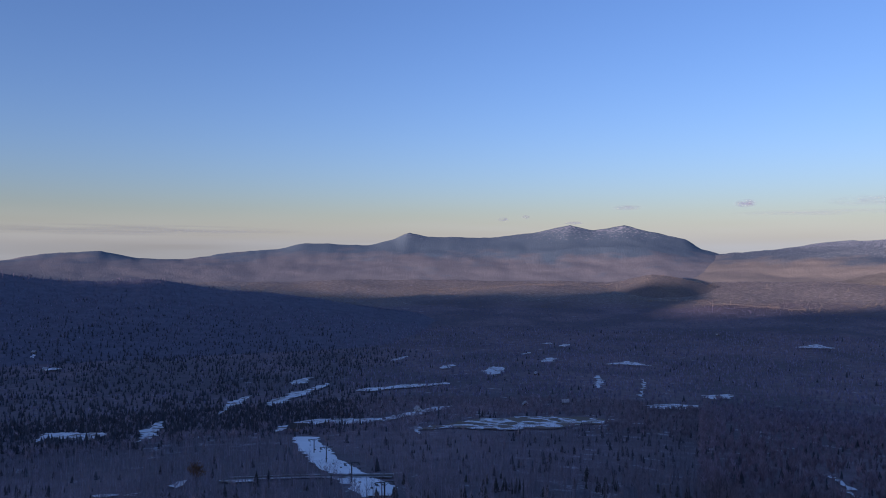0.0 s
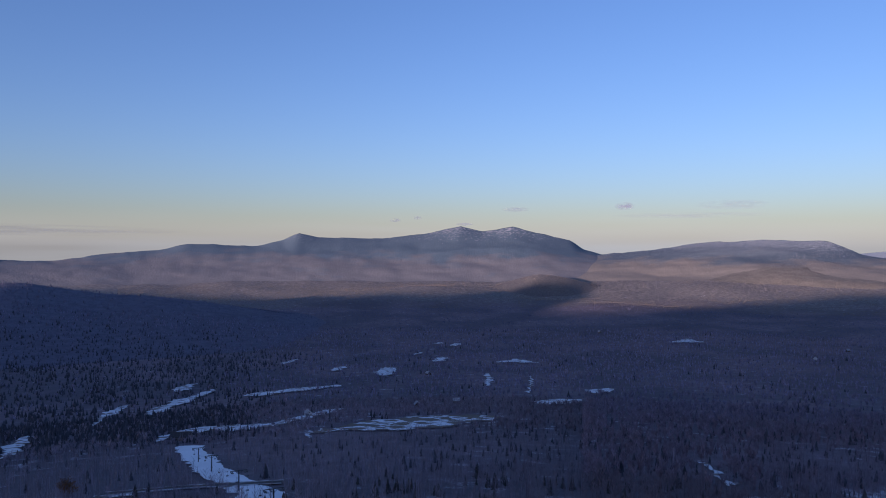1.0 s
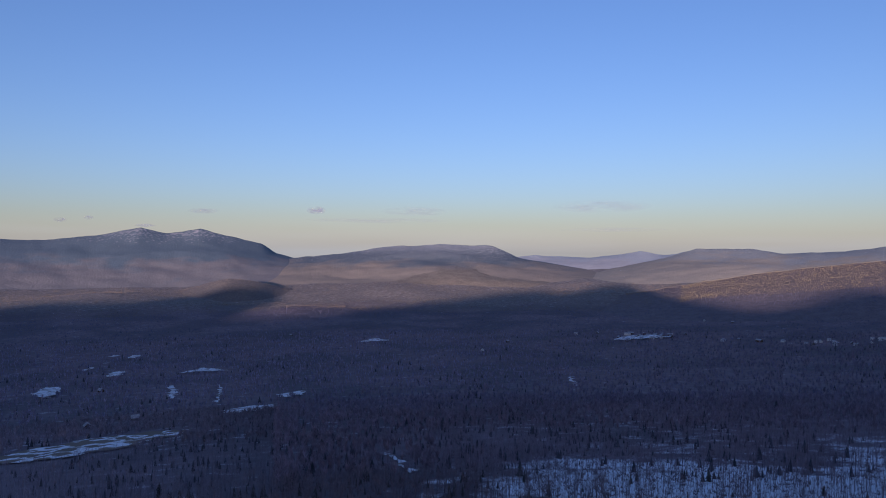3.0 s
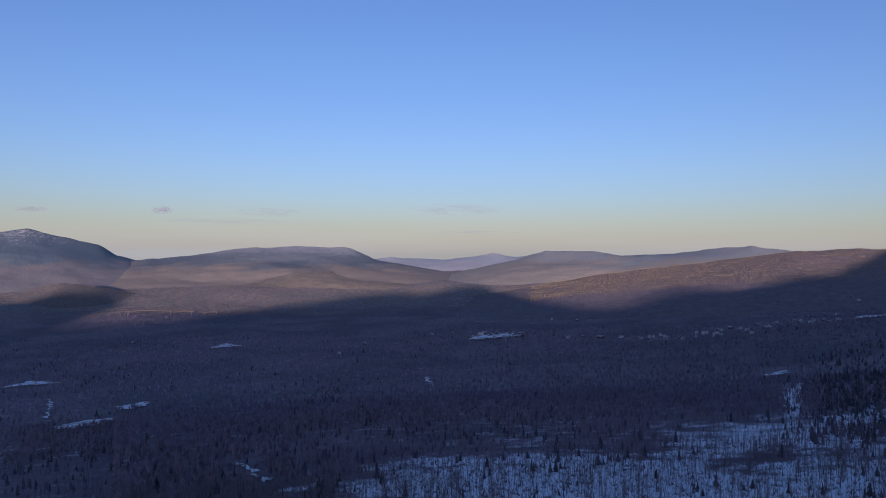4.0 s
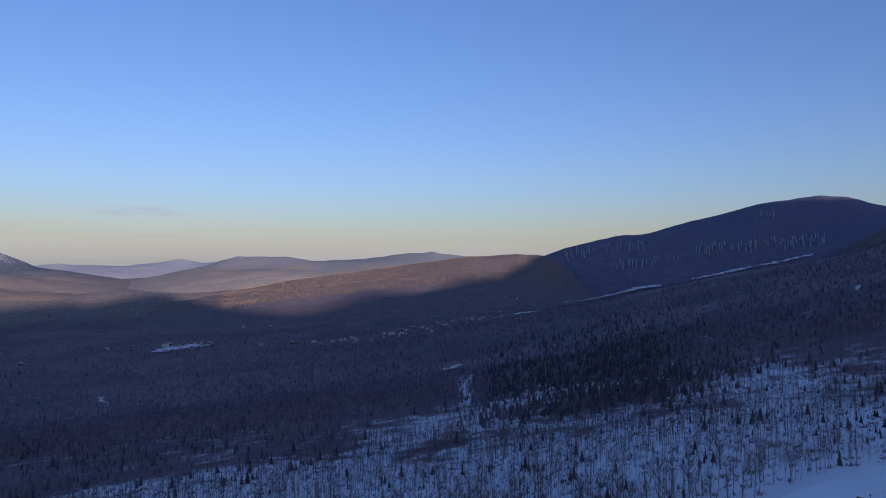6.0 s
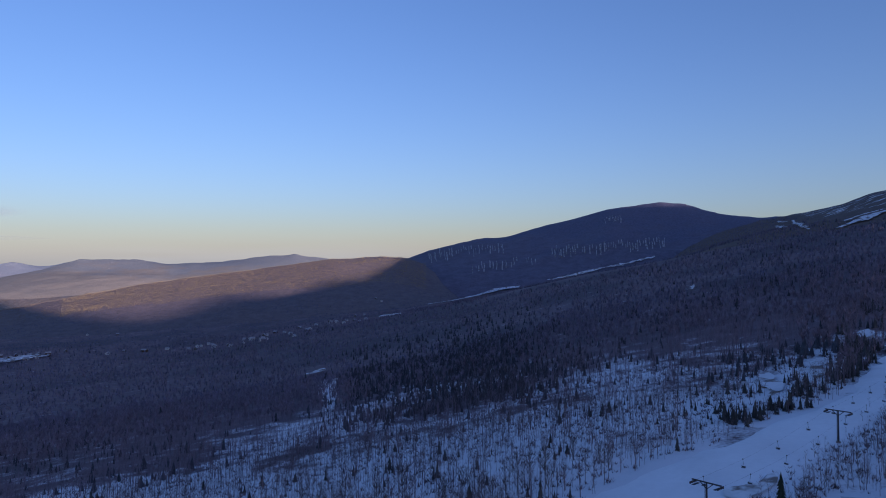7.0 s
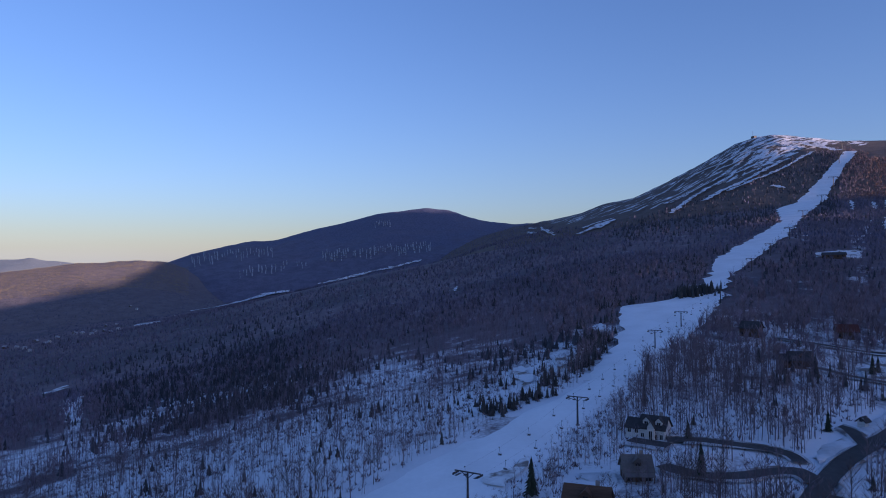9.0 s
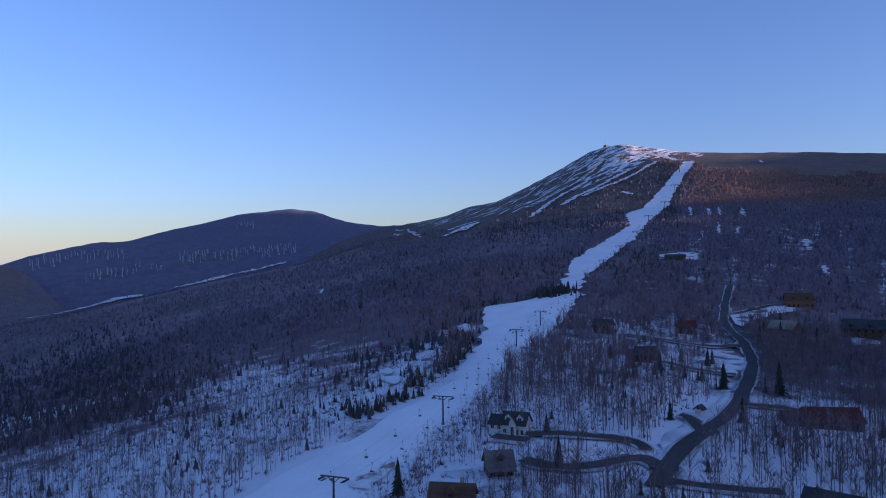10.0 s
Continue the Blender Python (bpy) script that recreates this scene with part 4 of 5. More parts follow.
def lift_tower():
    t = new("lift_tower")
    part("footing", rod(bms(), (0, 0, -1.5), (0, 0, 0.5), 0.65, 0.6, 12), M_STONE, t, "round concrete footing")
    part("pole", rod(bms(), (0, 0, 0.3), (0, 0, ARM_H), 0.28, 0.19, 12), M_STEEL, t)
    bm = box(bms(), -ARM_W / 2, -0.12, ARM_H - 0.06, ARM_W / 2, 0.12, ARM_H + 0.20)
    part("crossarm", bm, M_STEEL, t)
    for s in (-1, 1):
        part("brace", rod(bms(), (0, 0, ARM_H - 1.3), (s * 1.5, 0, ARM_H), 0.09, 0.09, 6), M_STEEL, t)
        frame_ob = part("sheave_frame", box(bms(), s * (ARM_W / 2 - 0.25) - 0.07, -1.3, ARM_H - 0.45, s * (ARM_W / 2 - 0.25) + 0.07, 1.3, ARM_H - 0.2), M_STEEL, t)
        for k in range(4):
            part("sheave_wheel", rod(bms(), (s * (ARM_W / 2 - 0.25) - 0.12, -1.05 + 0.7 * k, ARM_H - 0.5), (s * (ARM_W / 2 - 0.25) + 0.12, -1.05 + 0.7 * k, ARM_H - 0.5), 0.22, 0.22, 10), M_STEEL, frame_ob)
        part("work_platform", box(bms(), s * (ARM_W / 2 - 0.9) - 0.3, -1.2, ARM_H - 0.75, s * (ARM_W / 2 - 0.9) + 0.3, 1.2, ARM_H - 0.69), M_STEEL, t)
    lad = bms()
    for s in (-0.2, 0.2):
        rod(lad, (s, -0.42, 0.6), (s, -0.36, ARM_H), 0.03, 0.03, 4)
    for k in range(18):
        rod(lad, (-0.2, -0.41, 0.9 + 0.42 * k), (0.2, -0.41, 0.9 + 0.42 * k), 0.02, 0.02, 4)
    part("ladder", lad, M_STEEL, t)
    return tagged(t, "dark steel T-shaped chairlift tower on the snow", "lift tower", "chairlift towers")


def lift_chair():
    c = new("lift_chair")
    h = rod(bms(), (0, 0, 0), (0, 0.15, -0.5), 0.035, 0.035, 6)
    rod(h, (0, 0.15, -0.5), (0, 0.45, -1.5), 0.035, 0.035, 6)
    part("hanger", h, M_STEEL, c)
    part("grip", box(bms(), -0.12, -0.08, -0.05, 0.12, 0.08, 0.16), M_STEEL, c)
    part("seat", box(bms(), -0.45, 0.0, -1.97, 0.45, 0.40, -1.91), M_STEEL, c)
    part("backrest", box(bms(), -0.45, 0.40, -1.9, 0.45, 0.43, -1.62), M_STEEL, c)
    for s in (-0.45, 0.45):
        part("side_bar", rod(bms(), (s, 0.44, -1.45), (s, -0.1, -1.7), 0.025, 0.025, 6), M_STEEL, c)
    return tagged(c, "small dark two-seat chair hanging from the lift rope", "lift chair", "chairs on the lift rope")


def rope(points):
    cu = bpy.data.curves.new("haul_rope", "CURVE")
    cu.dimensions, cu.bevel_depth, cu.bevel_resolution = "3D", 0.012, 0
    sp = cu.splines.new("POLY")
    sp.points.add(len(points) - 1)
    for p, q in zip(sp.points, points):
        p.co = (*q, 1)
    cu.materials.append(M_STEEL)
    return tagged(new("haul_rope", cu), "thin steel haul rope strung between lift towers", "rope")


def lift(origin, heading, stations, chair_from, chair_to, gap, sway=((0, 0), (1, 0))):
    """A chairlift: towers at these distances along its line, moved beside it by sway, two ropes and their chairs."""
    global TOWER, CHAIR
    h = radians(heading)
    way, side = Vector((math.sin(h), math.cos(h), 0)), Vector((math.cos(h), -math.sin(h), 0))
    tops = []
    for s in stations:
        p = Vector((*origin, 0)) + way * s + side * float(np.interp(s, [k for k, _ in sway], [v for _, v in sway]))
        p.z = spot(p.x, p.y)
        reach = np.arange(-6, 12 if p.xy.length < 300 else 42, 2.0) / p.xy.length
        for o in np.arange(-5, 5.1, 2.0):  # no trees round a tower and towards the camera, so it shows
            keep_clear(p.x * (1 - reach) + o * side.x, p.y * (1 - reach) + o * side.y)
        grow = 1.0 + max(0.0, p.xy.length - 420) / 750  # farther towers are enlarged to fit the camera's view
        m = Matrix.Translation(p) @ Matrix.Rotation(-h, 4, "Z") @ Matrix.Scale(grow, 4)
        if TOWER is None:
            TOWER = lift_tower()
            TOWER.matrix_basis = m
        else:
            copy_thing(TOWER, m).matrix_basis = m
        tops.append((p + Vector((0, 0, (ARM_H - 0.28) * grow)), grow * (ARM_W / 2 - 0.25)))
    for sg in (-1, 1):
        line = []
        for (a, wa), (b, wb) in zip(tops, tops[1:]):
            for k in range(10):
                u = k / 10
                q = a.lerp(b, u) + side * sg * (wa + (wb - wa) * u)
                q.z -= 4 * u * (1 - u) * min(2.2, 0.02 * (b - a).length)
                line.append(q)
        line.append(tops[-1][0] + side * sg * tops[-1][1])
        rope([tuple(q) for q in line])
        dist = [0.0]
        for a, b in zip(line, line[1:]):
            dist.append(dist[-1] + (b - a).length)
        s = chair_from + (gap / 2 if sg > 0 else 0)
        while s < min(chair_to, dist[-1]):
            k = max(i for i, d in enumerate(dist) if d <= s)
            u = (s - dist[k]) / max(dist[k + 1] - dist[k], 1e-6)
            m = Matrix.Translation(line[k].lerp(line[k + 1], u)) @ Matrix.Rotation(-h + (math.pi if sg > 0 else 0) + random.uniform(-0.1, 0.1), 4, "Z")
            if CHAIR is None:
                CHAIR = lift_chair()
                CHAIR.matrix_basis = m
            else:
                copy_thing(CHAIR, m)
            s += gap


TOWER = CHAIR = None
SWAY = ((0, 0), (118, -8.9), (175, -10.9), (258, -6.8), (391, -8.2), (473, -4.8), (581, -0.2), (765, -3.5), (997, 2.6), (1191, 8.7))  # how far the towers are moved beside the straight line, to fit the camera's view
lift((204, -72), 130.7, (-66, 0, 118, 175, 258, 391, 473, 581, 765, 997, 1190, 1400, 1560), 4, 760, 17, SWAY)
lift((-38, 296), -17.5, (-62, 0, 74, 124), 6, 190, 22)


# ---- houses ----
def gable_roof(w, d, h, rise, over=0.5, thick=0.28):
    """Two pitched slabs with a ridge along x."""
    bm = bms()
    for s in (-1, 1):
        run, eave = d / 2 + over, h - rise * over / (d / 2)
        lo = [(-w / 2 - over, s * run, eave), (w / 2 + over, s * run, eave), (w / 2 + over, 0, h + rise), (-w / 2 - over, 0, h + rise)]
        v = [bm.verts.new(p) for p in lo] + [bm.verts.new((p[0], p[1], p[2] + thick)) for p in lo]
        for f in ((0, 1, 2, 3), (7, 6, 5, 4), (0, 4, 5, 1), (1, 5, 6, 2), (2, 6, 7, 3), (3, 7, 4, 0)):
            bm.faces.new([v[k] for k in f])
    bmesh.ops.recalc_face_normals(bm, faces=bm.faces)
    return bm


def gable_walls(w, d, h, rise):
    bm = bms()
    lo = [bm.verts.new((x, y, -2.5)) for x, y in ((-w / 2, -d / 2), (w / 2, -d / 2), (w / 2, d / 2), (-w / 2, d / 2))]
    hi = [bm.verts.new((x, y, h)) for x, y in ((-w / 2, -d / 2), (w / 2, -d / 2), (w / 2, d / 2), (-w / 2, d / 2))]
    top = [bm.verts.new((-w / 2, 0, h + rise)), bm.verts.new((w / 2, 0, h + rise))]
    for f in ((lo[0], lo[1], hi[1], hi[0]), (lo[2], lo[3], hi[3], hi[2]), (lo[1], lo[2], hi[2], top[1], hi[1]), (lo[3], lo[0], hi[0], top[0], hi[3]), tuple(lo[::-1])):
        bm.faces.new(f)
    return bm


def window(parent, x, y, z, w, h, face, trim=None):
    """A framed window on the wall that looks along face ('y' or 'x', with its sign)."""
    axis, s = face
    m = Matrix.Translation((x, y, z)) @ (Matrix.Rotation(0 if s < 0 else math.pi, 4, "Z") if axis == "y" else Matrix.Rotation(math.pi / 2 * s, 4, "Z"))
    bm = bms()
    for a in ((-w / 2 - 0.1, -0.07, -h / 2 - 0.1, w / 2 + 0.1, 0.05, -h / 2), (-w / 2 - 0.1, -0.07, h / 2, w / 2 + 0.1, 0.05, h / 2 + 0.1), (-w / 2 - 0.1, -0.07, -h / 2, -w / 2, 0.05, h / 2), (w / 2, -0.07, -h / 2, w / 2 + 0.1, 0.05, h / 2), (-0.03, -0.05, -h / 2, 0.03, 0.05, h / 2)):
        box(bm, *a, m)
    wob = part("window", bm, trim or M_TRIM, parent)
    part("pane", box(bms(), -w / 2, -0.025, -h / 2, w / 2, 0.04, h / 2, m), M_GLASS, wob)


def house(label, x, y, heading, w, d, h, rise, wall, roof, floors=2, across=4, dormers=0, wing=0.0, chimney=True, name="house", group="houses along the wooded road", sunk=0.0, entry=False, porch=False):
    """A gabled house; its front (-y) looks along the heading."""
    ob = new(name)
    trim = M_TRIM if wall is M_WHITE else M_BROWN
    part("wall", gable_walls(w, d, h, rise), wall, ob)
    part("roof", gable_roof(w, d, h, rise), roof, ob)
    step = w / across
    for f in range(floors):
        z = 1.5 + f * 2.7
        if z + 0.8 > h:
            break
        for k in range(across):
            if f == 0 and k == across // 2:
                dr = part("door", box(bms(), -w / 2 + step * (k + 0.5) - 0.5, -d / 2 - 0.06, 0.05, -w / 2 + step * (k + 0.5) + 0.5, -d / 2 + 0.05, 2.1), M_BROWN, ob)
                part("door_frame", box(bms(), -w / 2 + step * (k + 0.5) - 0.65, -d / 2 - 0.03, 0.05, -w / 2 + step * (k + 0.5) + 0.65, -d / 2 + 0.04, 2.25), trim, dr)
            else:
                window(ob, -w / 2 + step * (k + 0.5), -d / 2, z, min(1.1, step * 0.5), 1.3, ("y", -1), trim)
        for yy in (-d / 4, d / 4):
            for s in (-1, 1):
                window(ob, s * w / 2, yy, z, 1.0, 1.3, ("x", s), trim)
    for s in (-1, 1):
        window(ob, s * w / 2, 0, h + rise * 0.3, 0.9, 1.0, ("x", s), trim)
    for k in range(dormers):
        cx = -w / 2 + w * (k + 0.5) / dormers
        dw, y0, top = 1.9, -d / 2 + 0.7, h + 1.7
        bm = bms()
        box(bm, cx - dw / 2, y0, h - 0.2, cx + dw / 2, y0 + 2.2, top)
        v = [bm.verts.new(p) for p in ((cx - dw / 2, y0, top), (cx + dw / 2, y0, top), (cx, y0, top + 1.0))]
        bm.faces.new(v)
        dob = part("dormer", bm, wall, ob)
        rb = bms()
        for s in (-1, 1):
            q = [(cx, y0 - 0.3, top + 1.05), (cx + s * (dw / 2 + 0.3), y0 - 0.3, top - 0.15), (cx + s * (dw / 2 + 0.3), y0 + 2.8, top - 0.15), (cx, y0 + 2.8, top + 1.05)]
            vv = [rb.verts.new(p) for p in q] + [rb.verts.new((p[0], p[1], p[2] + 0.18)) for p in q]
            for f in ((0, 1, 2, 3), (7, 6, 5, 4), (0, 4, 5, 1), (1, 5, 6, 2), (2, 6, 7, 3), (3, 7, 4, 0)):
                rb.faces.new([vv[i] for i in f])
        bmesh.ops.recalc_face_normals(rb, faces=rb.faces)
        part("dormer_roof", rb, roof, dob)
        window(ob, cx, y0, top - 0.75, 1.0, 1.2, ("y", -1), trim)
    if wing:
        g = Matrix.Translation((-w / 2 - wing / 2 + 0.05, 0.1, 0))
        bm = gable_walls(wing, d * 0.86, h * 0.88, rise * 0.75)
        bm.transform(g)
        wob = part("wing", bm, wall, ob)
        bm = gable_roof(wing, d * 0.86, h * 0.88, rise * 0.75, 0.4)
        bm.transform(g)
        part("wing_roof", bm, roof, wob)
        yy = 0.1 - d * 0.43
        for k in range(2):
            part("garage_door", box(bms(), -w / 2 - wing + wing * (k + 0.5) / 2 - 0.8, yy - 0.05, 0.05, -w / 2 - wing + wing * (k + 0.5) / 2 + 0.8, yy + 0.05, 1.8), M_TRIM if wall is M_WHITE else M_BROWN, ob)
            window(ob, -w / 2 - wing + wing * (k + 0.5) / 2, yy, h * 0.88 - 0.9, 0.9, 1.0, ("y", -1), trim)
    if entry:  # a white gabled entry bay between the dormers, with one tall window
        bm = gable_walls(2.0, 1.9, h + 0.5, 1.5)
        turn = Matrix.Translation((0, -d / 2 - 0.05, 0)) @ Matrix.Rotation(math.pi / 2, 4, "Z")
        bm.transform(turn)
        bay = part("entry_bay", bm, wall, ob)
        bm = gable_roof(2.0, 1.9, h + 0.5, 1.5, 0.25, 0.18)
        bm.transform(turn)
        part("entry_roof", bm, roof, bay)
        window(ob, 0, -d / 2 - 1.05, 1.9, 0.9, 2.4, ("y", -1), trim)
    if porch:  # a lean-to roof on posts along the front
        bm = bms()
        y0, y1, z0, z1 = -d / 2 - 2.0, -d / 2 + 0.1, h - 1.0, h - 0.25
        v = [bm.verts.new(p) for zz in (0, 0.16) for p in ((-w / 2 - 0.3, y0, z0 + zz), (w / 2 + 0.3, y0, z0 + zz), (w / 2 + 0.3, y1, z1 + zz), (-w / 2 - 0.3, y1, z1 + zz))]
        for f in ((3, 2, 1, 0), (4, 5, 6, 7), (0, 1, 5, 4), (1, 2, 6, 5), (2, 3, 7, 6), (3, 0, 4, 7)):
            bm.faces.new([v[k] for k in f])
        cover = part("porch_roof", bm, roof, ob)
        for k in range(4):
            px_ = -w / 2 + w * k / 3
            part("post", box(bms(), px_ - 0.09, y0 + 0.15, -2.5, px_ + 0.09, y0 + 0.33, z0 + 0.05), trim, cover)
        part("porch_floor", box(bms(), -w / 2, y0, -2.4, w / 2, -d / 2, 0.05), M_BROWN, ob)
    if chimney:
        part("chimney", box(bms(), w * 0.22 - 0.4, 0.3, h, w * 0.22 + 0.4, 1.0, h + rise + 1.1), M_STONE, ob)
    ob.matrix_basis = Matrix.Translation((x, y, spot(x, y) - sunk)) @ Matrix.Rotation(radians(180 - heading), 4, "Z")
    a = np.linspace(0, 2 * np.pi, 60)
    for k in np.arange(0.1, 1.01, 0.1):
        keep_clear(x + k * (w / 2 + 1.5) * np.cos(a), y + k * (w / 2 + 1.5) * np.sin(a))
    view = np.arange(0, 9 if wall is M_WHITE else 3, 2.0)
    r = math.hypot(x, y)
    for o in np.arange(-w / 2, w / 2 + 1, 2.0):
        keep_clear(x * (1 - view / r) + o * y / r, y * (1 - view / r) - o * x / r)
    return tagged(ob, label, "house", group)


def faces_eye(x, y, turn=0):
    return math.degrees(math.atan2(-x, -y)) + turn


house("white clapboard house with dark gabled roof and two dormers", 183.6, -86.9, faces_eye(184, -86, 18), 6.8, 6.0, 3.7, 2.7, M_WHITE, M_ROOF, 2, 4, 2, 4.0, sunk=0.9, entry=True)
house("grey shingled house with a steep grey roof", 156, -69, faces_eye(156, -69, -12), 6.2, 5.8, 3.2, 2.7, M_GREY, M_GREY, 1, 3, 1, 0.0, sunk=0.8, porch=True)
house("dark brown cabin with a low gabled roof", 139, -51, faces_eye(139, -51, 10), 8.8, 7.0, 3.4, 2.8, M_BROWN, M_BROWN, 1, 4, 1)
house("tiny white shed with a dark roof in a snowy yard", 177, -145, faces_eye(177, -145, 115), 2.4, 2.0, 1.9, 0.9, M_WHITE, M_ROOF, 1, 1, 0, 0, False, "garden_shed")
house("dark timber cabin deep among bare trees", 247, -176, faces_eye(247, -176, -15), 8.0, 6.5, 3.2, 2.7, M_BROWN, M_ROOF, 1, 4, 1, 3.0)
house("dark brown chalet half hidden by trees", 307, -194, faces_eye(307, -194, 20), 8.5, 7.0, 4.0, 2.8, M_BROWN, M_ROOF, 1, 4)
house("reddish-roofed cabin half hidden by trees", 300, -238, faces_eye(300, -238, -10), 9.0, 7.5, 3.4, 2.8, M_BROWN, M_RED, 1, 4)
house("long dark lodge with a broad dark roof", 268, -328, faces_eye(268, -328, 12), 26.0, 12.0, 5.4, 4.2, M_BROWN, M_ROOF, 2, 8, 3)
house("golden log lodge with a brown roof in a snowy yard", 347, -362, faces_eye(347, -362, -12), 15.5, 11.0, 4.8, 4.2, M_LOG, M_BROWN, 2, 6, 2)
house("brown house with a pale tan gabled roof", 284, -287, faces_eye(284, -287, 30), 13.0, 10.0, 4.6, 3.6, M_BROWN, M_TAN, 2, 4)
house("long low chalet in a snowy clearing", 528, -409, faces_eye(528, -409, 8), 17.0, 8.0, 2.8, 1.8, M_BROWN, M_ROOF, 1, 5)
house("long low house with a rust-red roof among trees", 160, -178, faces_eye(160, -178, -20), 15.0, 10.0, 3.0, 3.2, M_BROWN, M_RED, 1, 3, 0, 6.0, sunk=1.0)
house("house with a dark shingled roof below bare trees", 109, -123, faces_eye(109, -123, 15), 12.0, 9.0, 3.0, 3.2, M_GREY, M_ROOF, 1, 4)

house("long grey lodge beside a snowy yard", -112, 549, faces_eye(-112, 549, 15), 14.0, 9.0, 3.4, 2.6, M_GREY, M_ROOF, 1, 5, group="buildings by the valley lift")

# far buildings of the valley resort, with snow on their roofs
rng = np.random.default_rng(7)
PROTO = []
for k, (w, d, h) in enumerate(((8, 6, 3.2), (11, 6.5, 3.6), (7, 5.5, 3.0), (14, 7.5, 4.2))):
    PROTO.append((w, d, h))


def far_house(x, y, k, wall, floors=2):
    w, d, h = PROTO[k]
    return house(("snow-roofed chalet in the wooded valley", "long snow-roofed lodge in the wooded valley", "small snow-roofed chalet in the wooded valley", "broad snow-roofed hotel wing in the valley")[k],
                 x, y, float(rng.uniform(0, 360)), w, d, h, 2.4, wall, M_OLD_SNOW, floors, 2 + floors, 0, 0, False, "chalet", "chalets in the valley")


for k, (x, y) in enumerate(((1244, 1286), (1286, 1255), (1263, 1162), (1312, 1181), (1292, 1137), (1350, 1162), (1305, 1097), (1345, 1105), (1355, 1087), (1400, 980),
                            (1432, 961), (1434, 914), (1456, 872), (1444, 797), (1471, 766), (1550, 715), (1620, 716), (1665, 705), (1564, 625), (1676, 647))):
    far_house(x, y, k % 4, (M_WHITE, M_GREY, M_BROWN)[k % 3])
for k, (x, y) in enumerate(((1673, 601), (1704, 575), (1591, 468), (2191, 590), (2165, 565), (1890, 403), (1871, 356), (1753, 1289), (1750, 1195), (-762, 1317), (-669, 1189),
                            (84, 713), (129, 740), (-23, 662), (143, 1073), (669, 1718), (869, 1171), (1018, 1275))):
    far_house(x, y, (k * 3 + 2) % 3, (M_GREY, M_WHITE, M_BROWN)[k % 3])

# the thick of the resort village: small chalets scattered along its lanes
vrng = np.random.default_rng(17)
for k in range(30):
    u = vrng.uniform(0, 1)
    far_house(float(1520 + 190 * u + vrng.normal(0, 55)), float(735 - 215 * u + vrng.normal(0, 38)), 2, (M_WHITE, M_GREY, M_WHITE)[k % 3], 1)
for k in range(12):  # roofs close together round the resort's clearing
    far_house(float(vrng.normal(1305, 55)), float(vrng.normal(1120, 40)), (2, 0, 1)[k % 3], (M_WHITE, M_GREY, M_BROWN)[k % 3], 1)
for k in range(5):
    far_house(float(vrng.normal(1490, 30)), float(vrng.normal(795, 35)), 2, M_WHITE, 1)


# summit hut and mast
def summit_hut(x, y):
    ob = new("summit_hut")
    part("wall", box(bms(), -9, -5, -3, 9, 5, 5.5), M_GREY, ob)
    part("roof", box(bms(), -9.8, -5.8, 5.5, 9.8, 5.8, 6.3), M_ROOF, ob)
    part("mast", rod(bms(), (6, 0, 6.3), (6, 0, 26), 0.45, 0.25, 6), M_STEEL, ob)
    ob.matrix_basis = Matrix.Translation((x, y, spot(x, y)))
    return tagged(ob, "small dark hut with a mast on the summit", "hut")


rs, hs = 2750 * 0.985, radians(122.7)
summit_hut(rs * math.sin(hs), rs * math.cos(hs))


# ---- trees ----
def sliver(V, F, a, b, w, rng, tris):
    """A thin spike from a to b: one to three sides."""
    d = b - a
    d = d / (np.linalg.norm(d) + 1e-9)
    u = np.cross(d, rng.normal(size=3))
    u /= np.linalg.norm(u) + 1e-9
    v = np.cross(d, u)
    n = len(V)
    if tris == 1:
        V += [a + u * w, a - u * w, b]
        F.append((n, n + 1, n + 2))
    else:
        V += [a + u * w, a - u * w * 0.5 + v * w * 0.87, a - u * w * 0.5 - v * w * 0.87, b]
        F += [(n, n + 1, n + 3), (n + 1, n + 2, n + 3), (n + 2, n, n + 3)]


def bare_tree(seed, limbs, twigs, sides, fat=1.0):
    """A leafless tree one metre high: trunk and limbs first, then twigs. Returns both as vertices and triangles."""
    rng = np.random.default_rng(seed)
    V, F, TV, TF = [], [], [], []
    lean = rng.normal(0, 0.03, 2)
    fork = rng.uniform(0.35, 0.6)

    def axis(t):
        return np.array([lean[0] * t + 0.015 * math.sin(5 * t + seed), lean[1] * t, t])

    steps = (-0.12, 0.3, fork, 1.0) if sides > 4 else ((-0.12, fork, 1.0) if sides > 3 else (-0.12, 1.0))
    rad = [0.014 * fat * (1 - 0.93 * max(t, 0)) for t in steps]
    for t, r in zip(steps, rad):
        V += [axis(t) + np.array([r * math.cos(2 * math.pi * k / sides), r * math.sin(2 * math.pi * k / sides), 0]) for k in range(sides)]
    for s in range(len(steps) - 1):
        for k in range(sides):
            a, b = s * sides + k, s * sides + (k + 1) % sides
            F += [(a, b, b + sides), (a, b + sides, a + sides)]
    for k in range(limbs):
        t = fork * 0.75 + (0.95 - fork * 0.75) * (k + rng.uniform(0, 1)) / limbs
        g = rng.uniform(0, 2 * math.pi)
        ln = rng.uniform(0.14, 0.30) * (1.25 - t)
        a = axis(t)
        b = a + np.array([math.cos(g) * ln, math.sin(g) * ln, ln * rng.uniform(0.7, 1.6)])
        sliver(V, F, a, b, 0.006 * fat, rng, 3 if sides > 4 else 1)
        for j in range(twigs):
            c = a + (b - a) * rng.uniform(0.25, 1.0)
            out = (b - a) / np.linalg.norm(b - a)
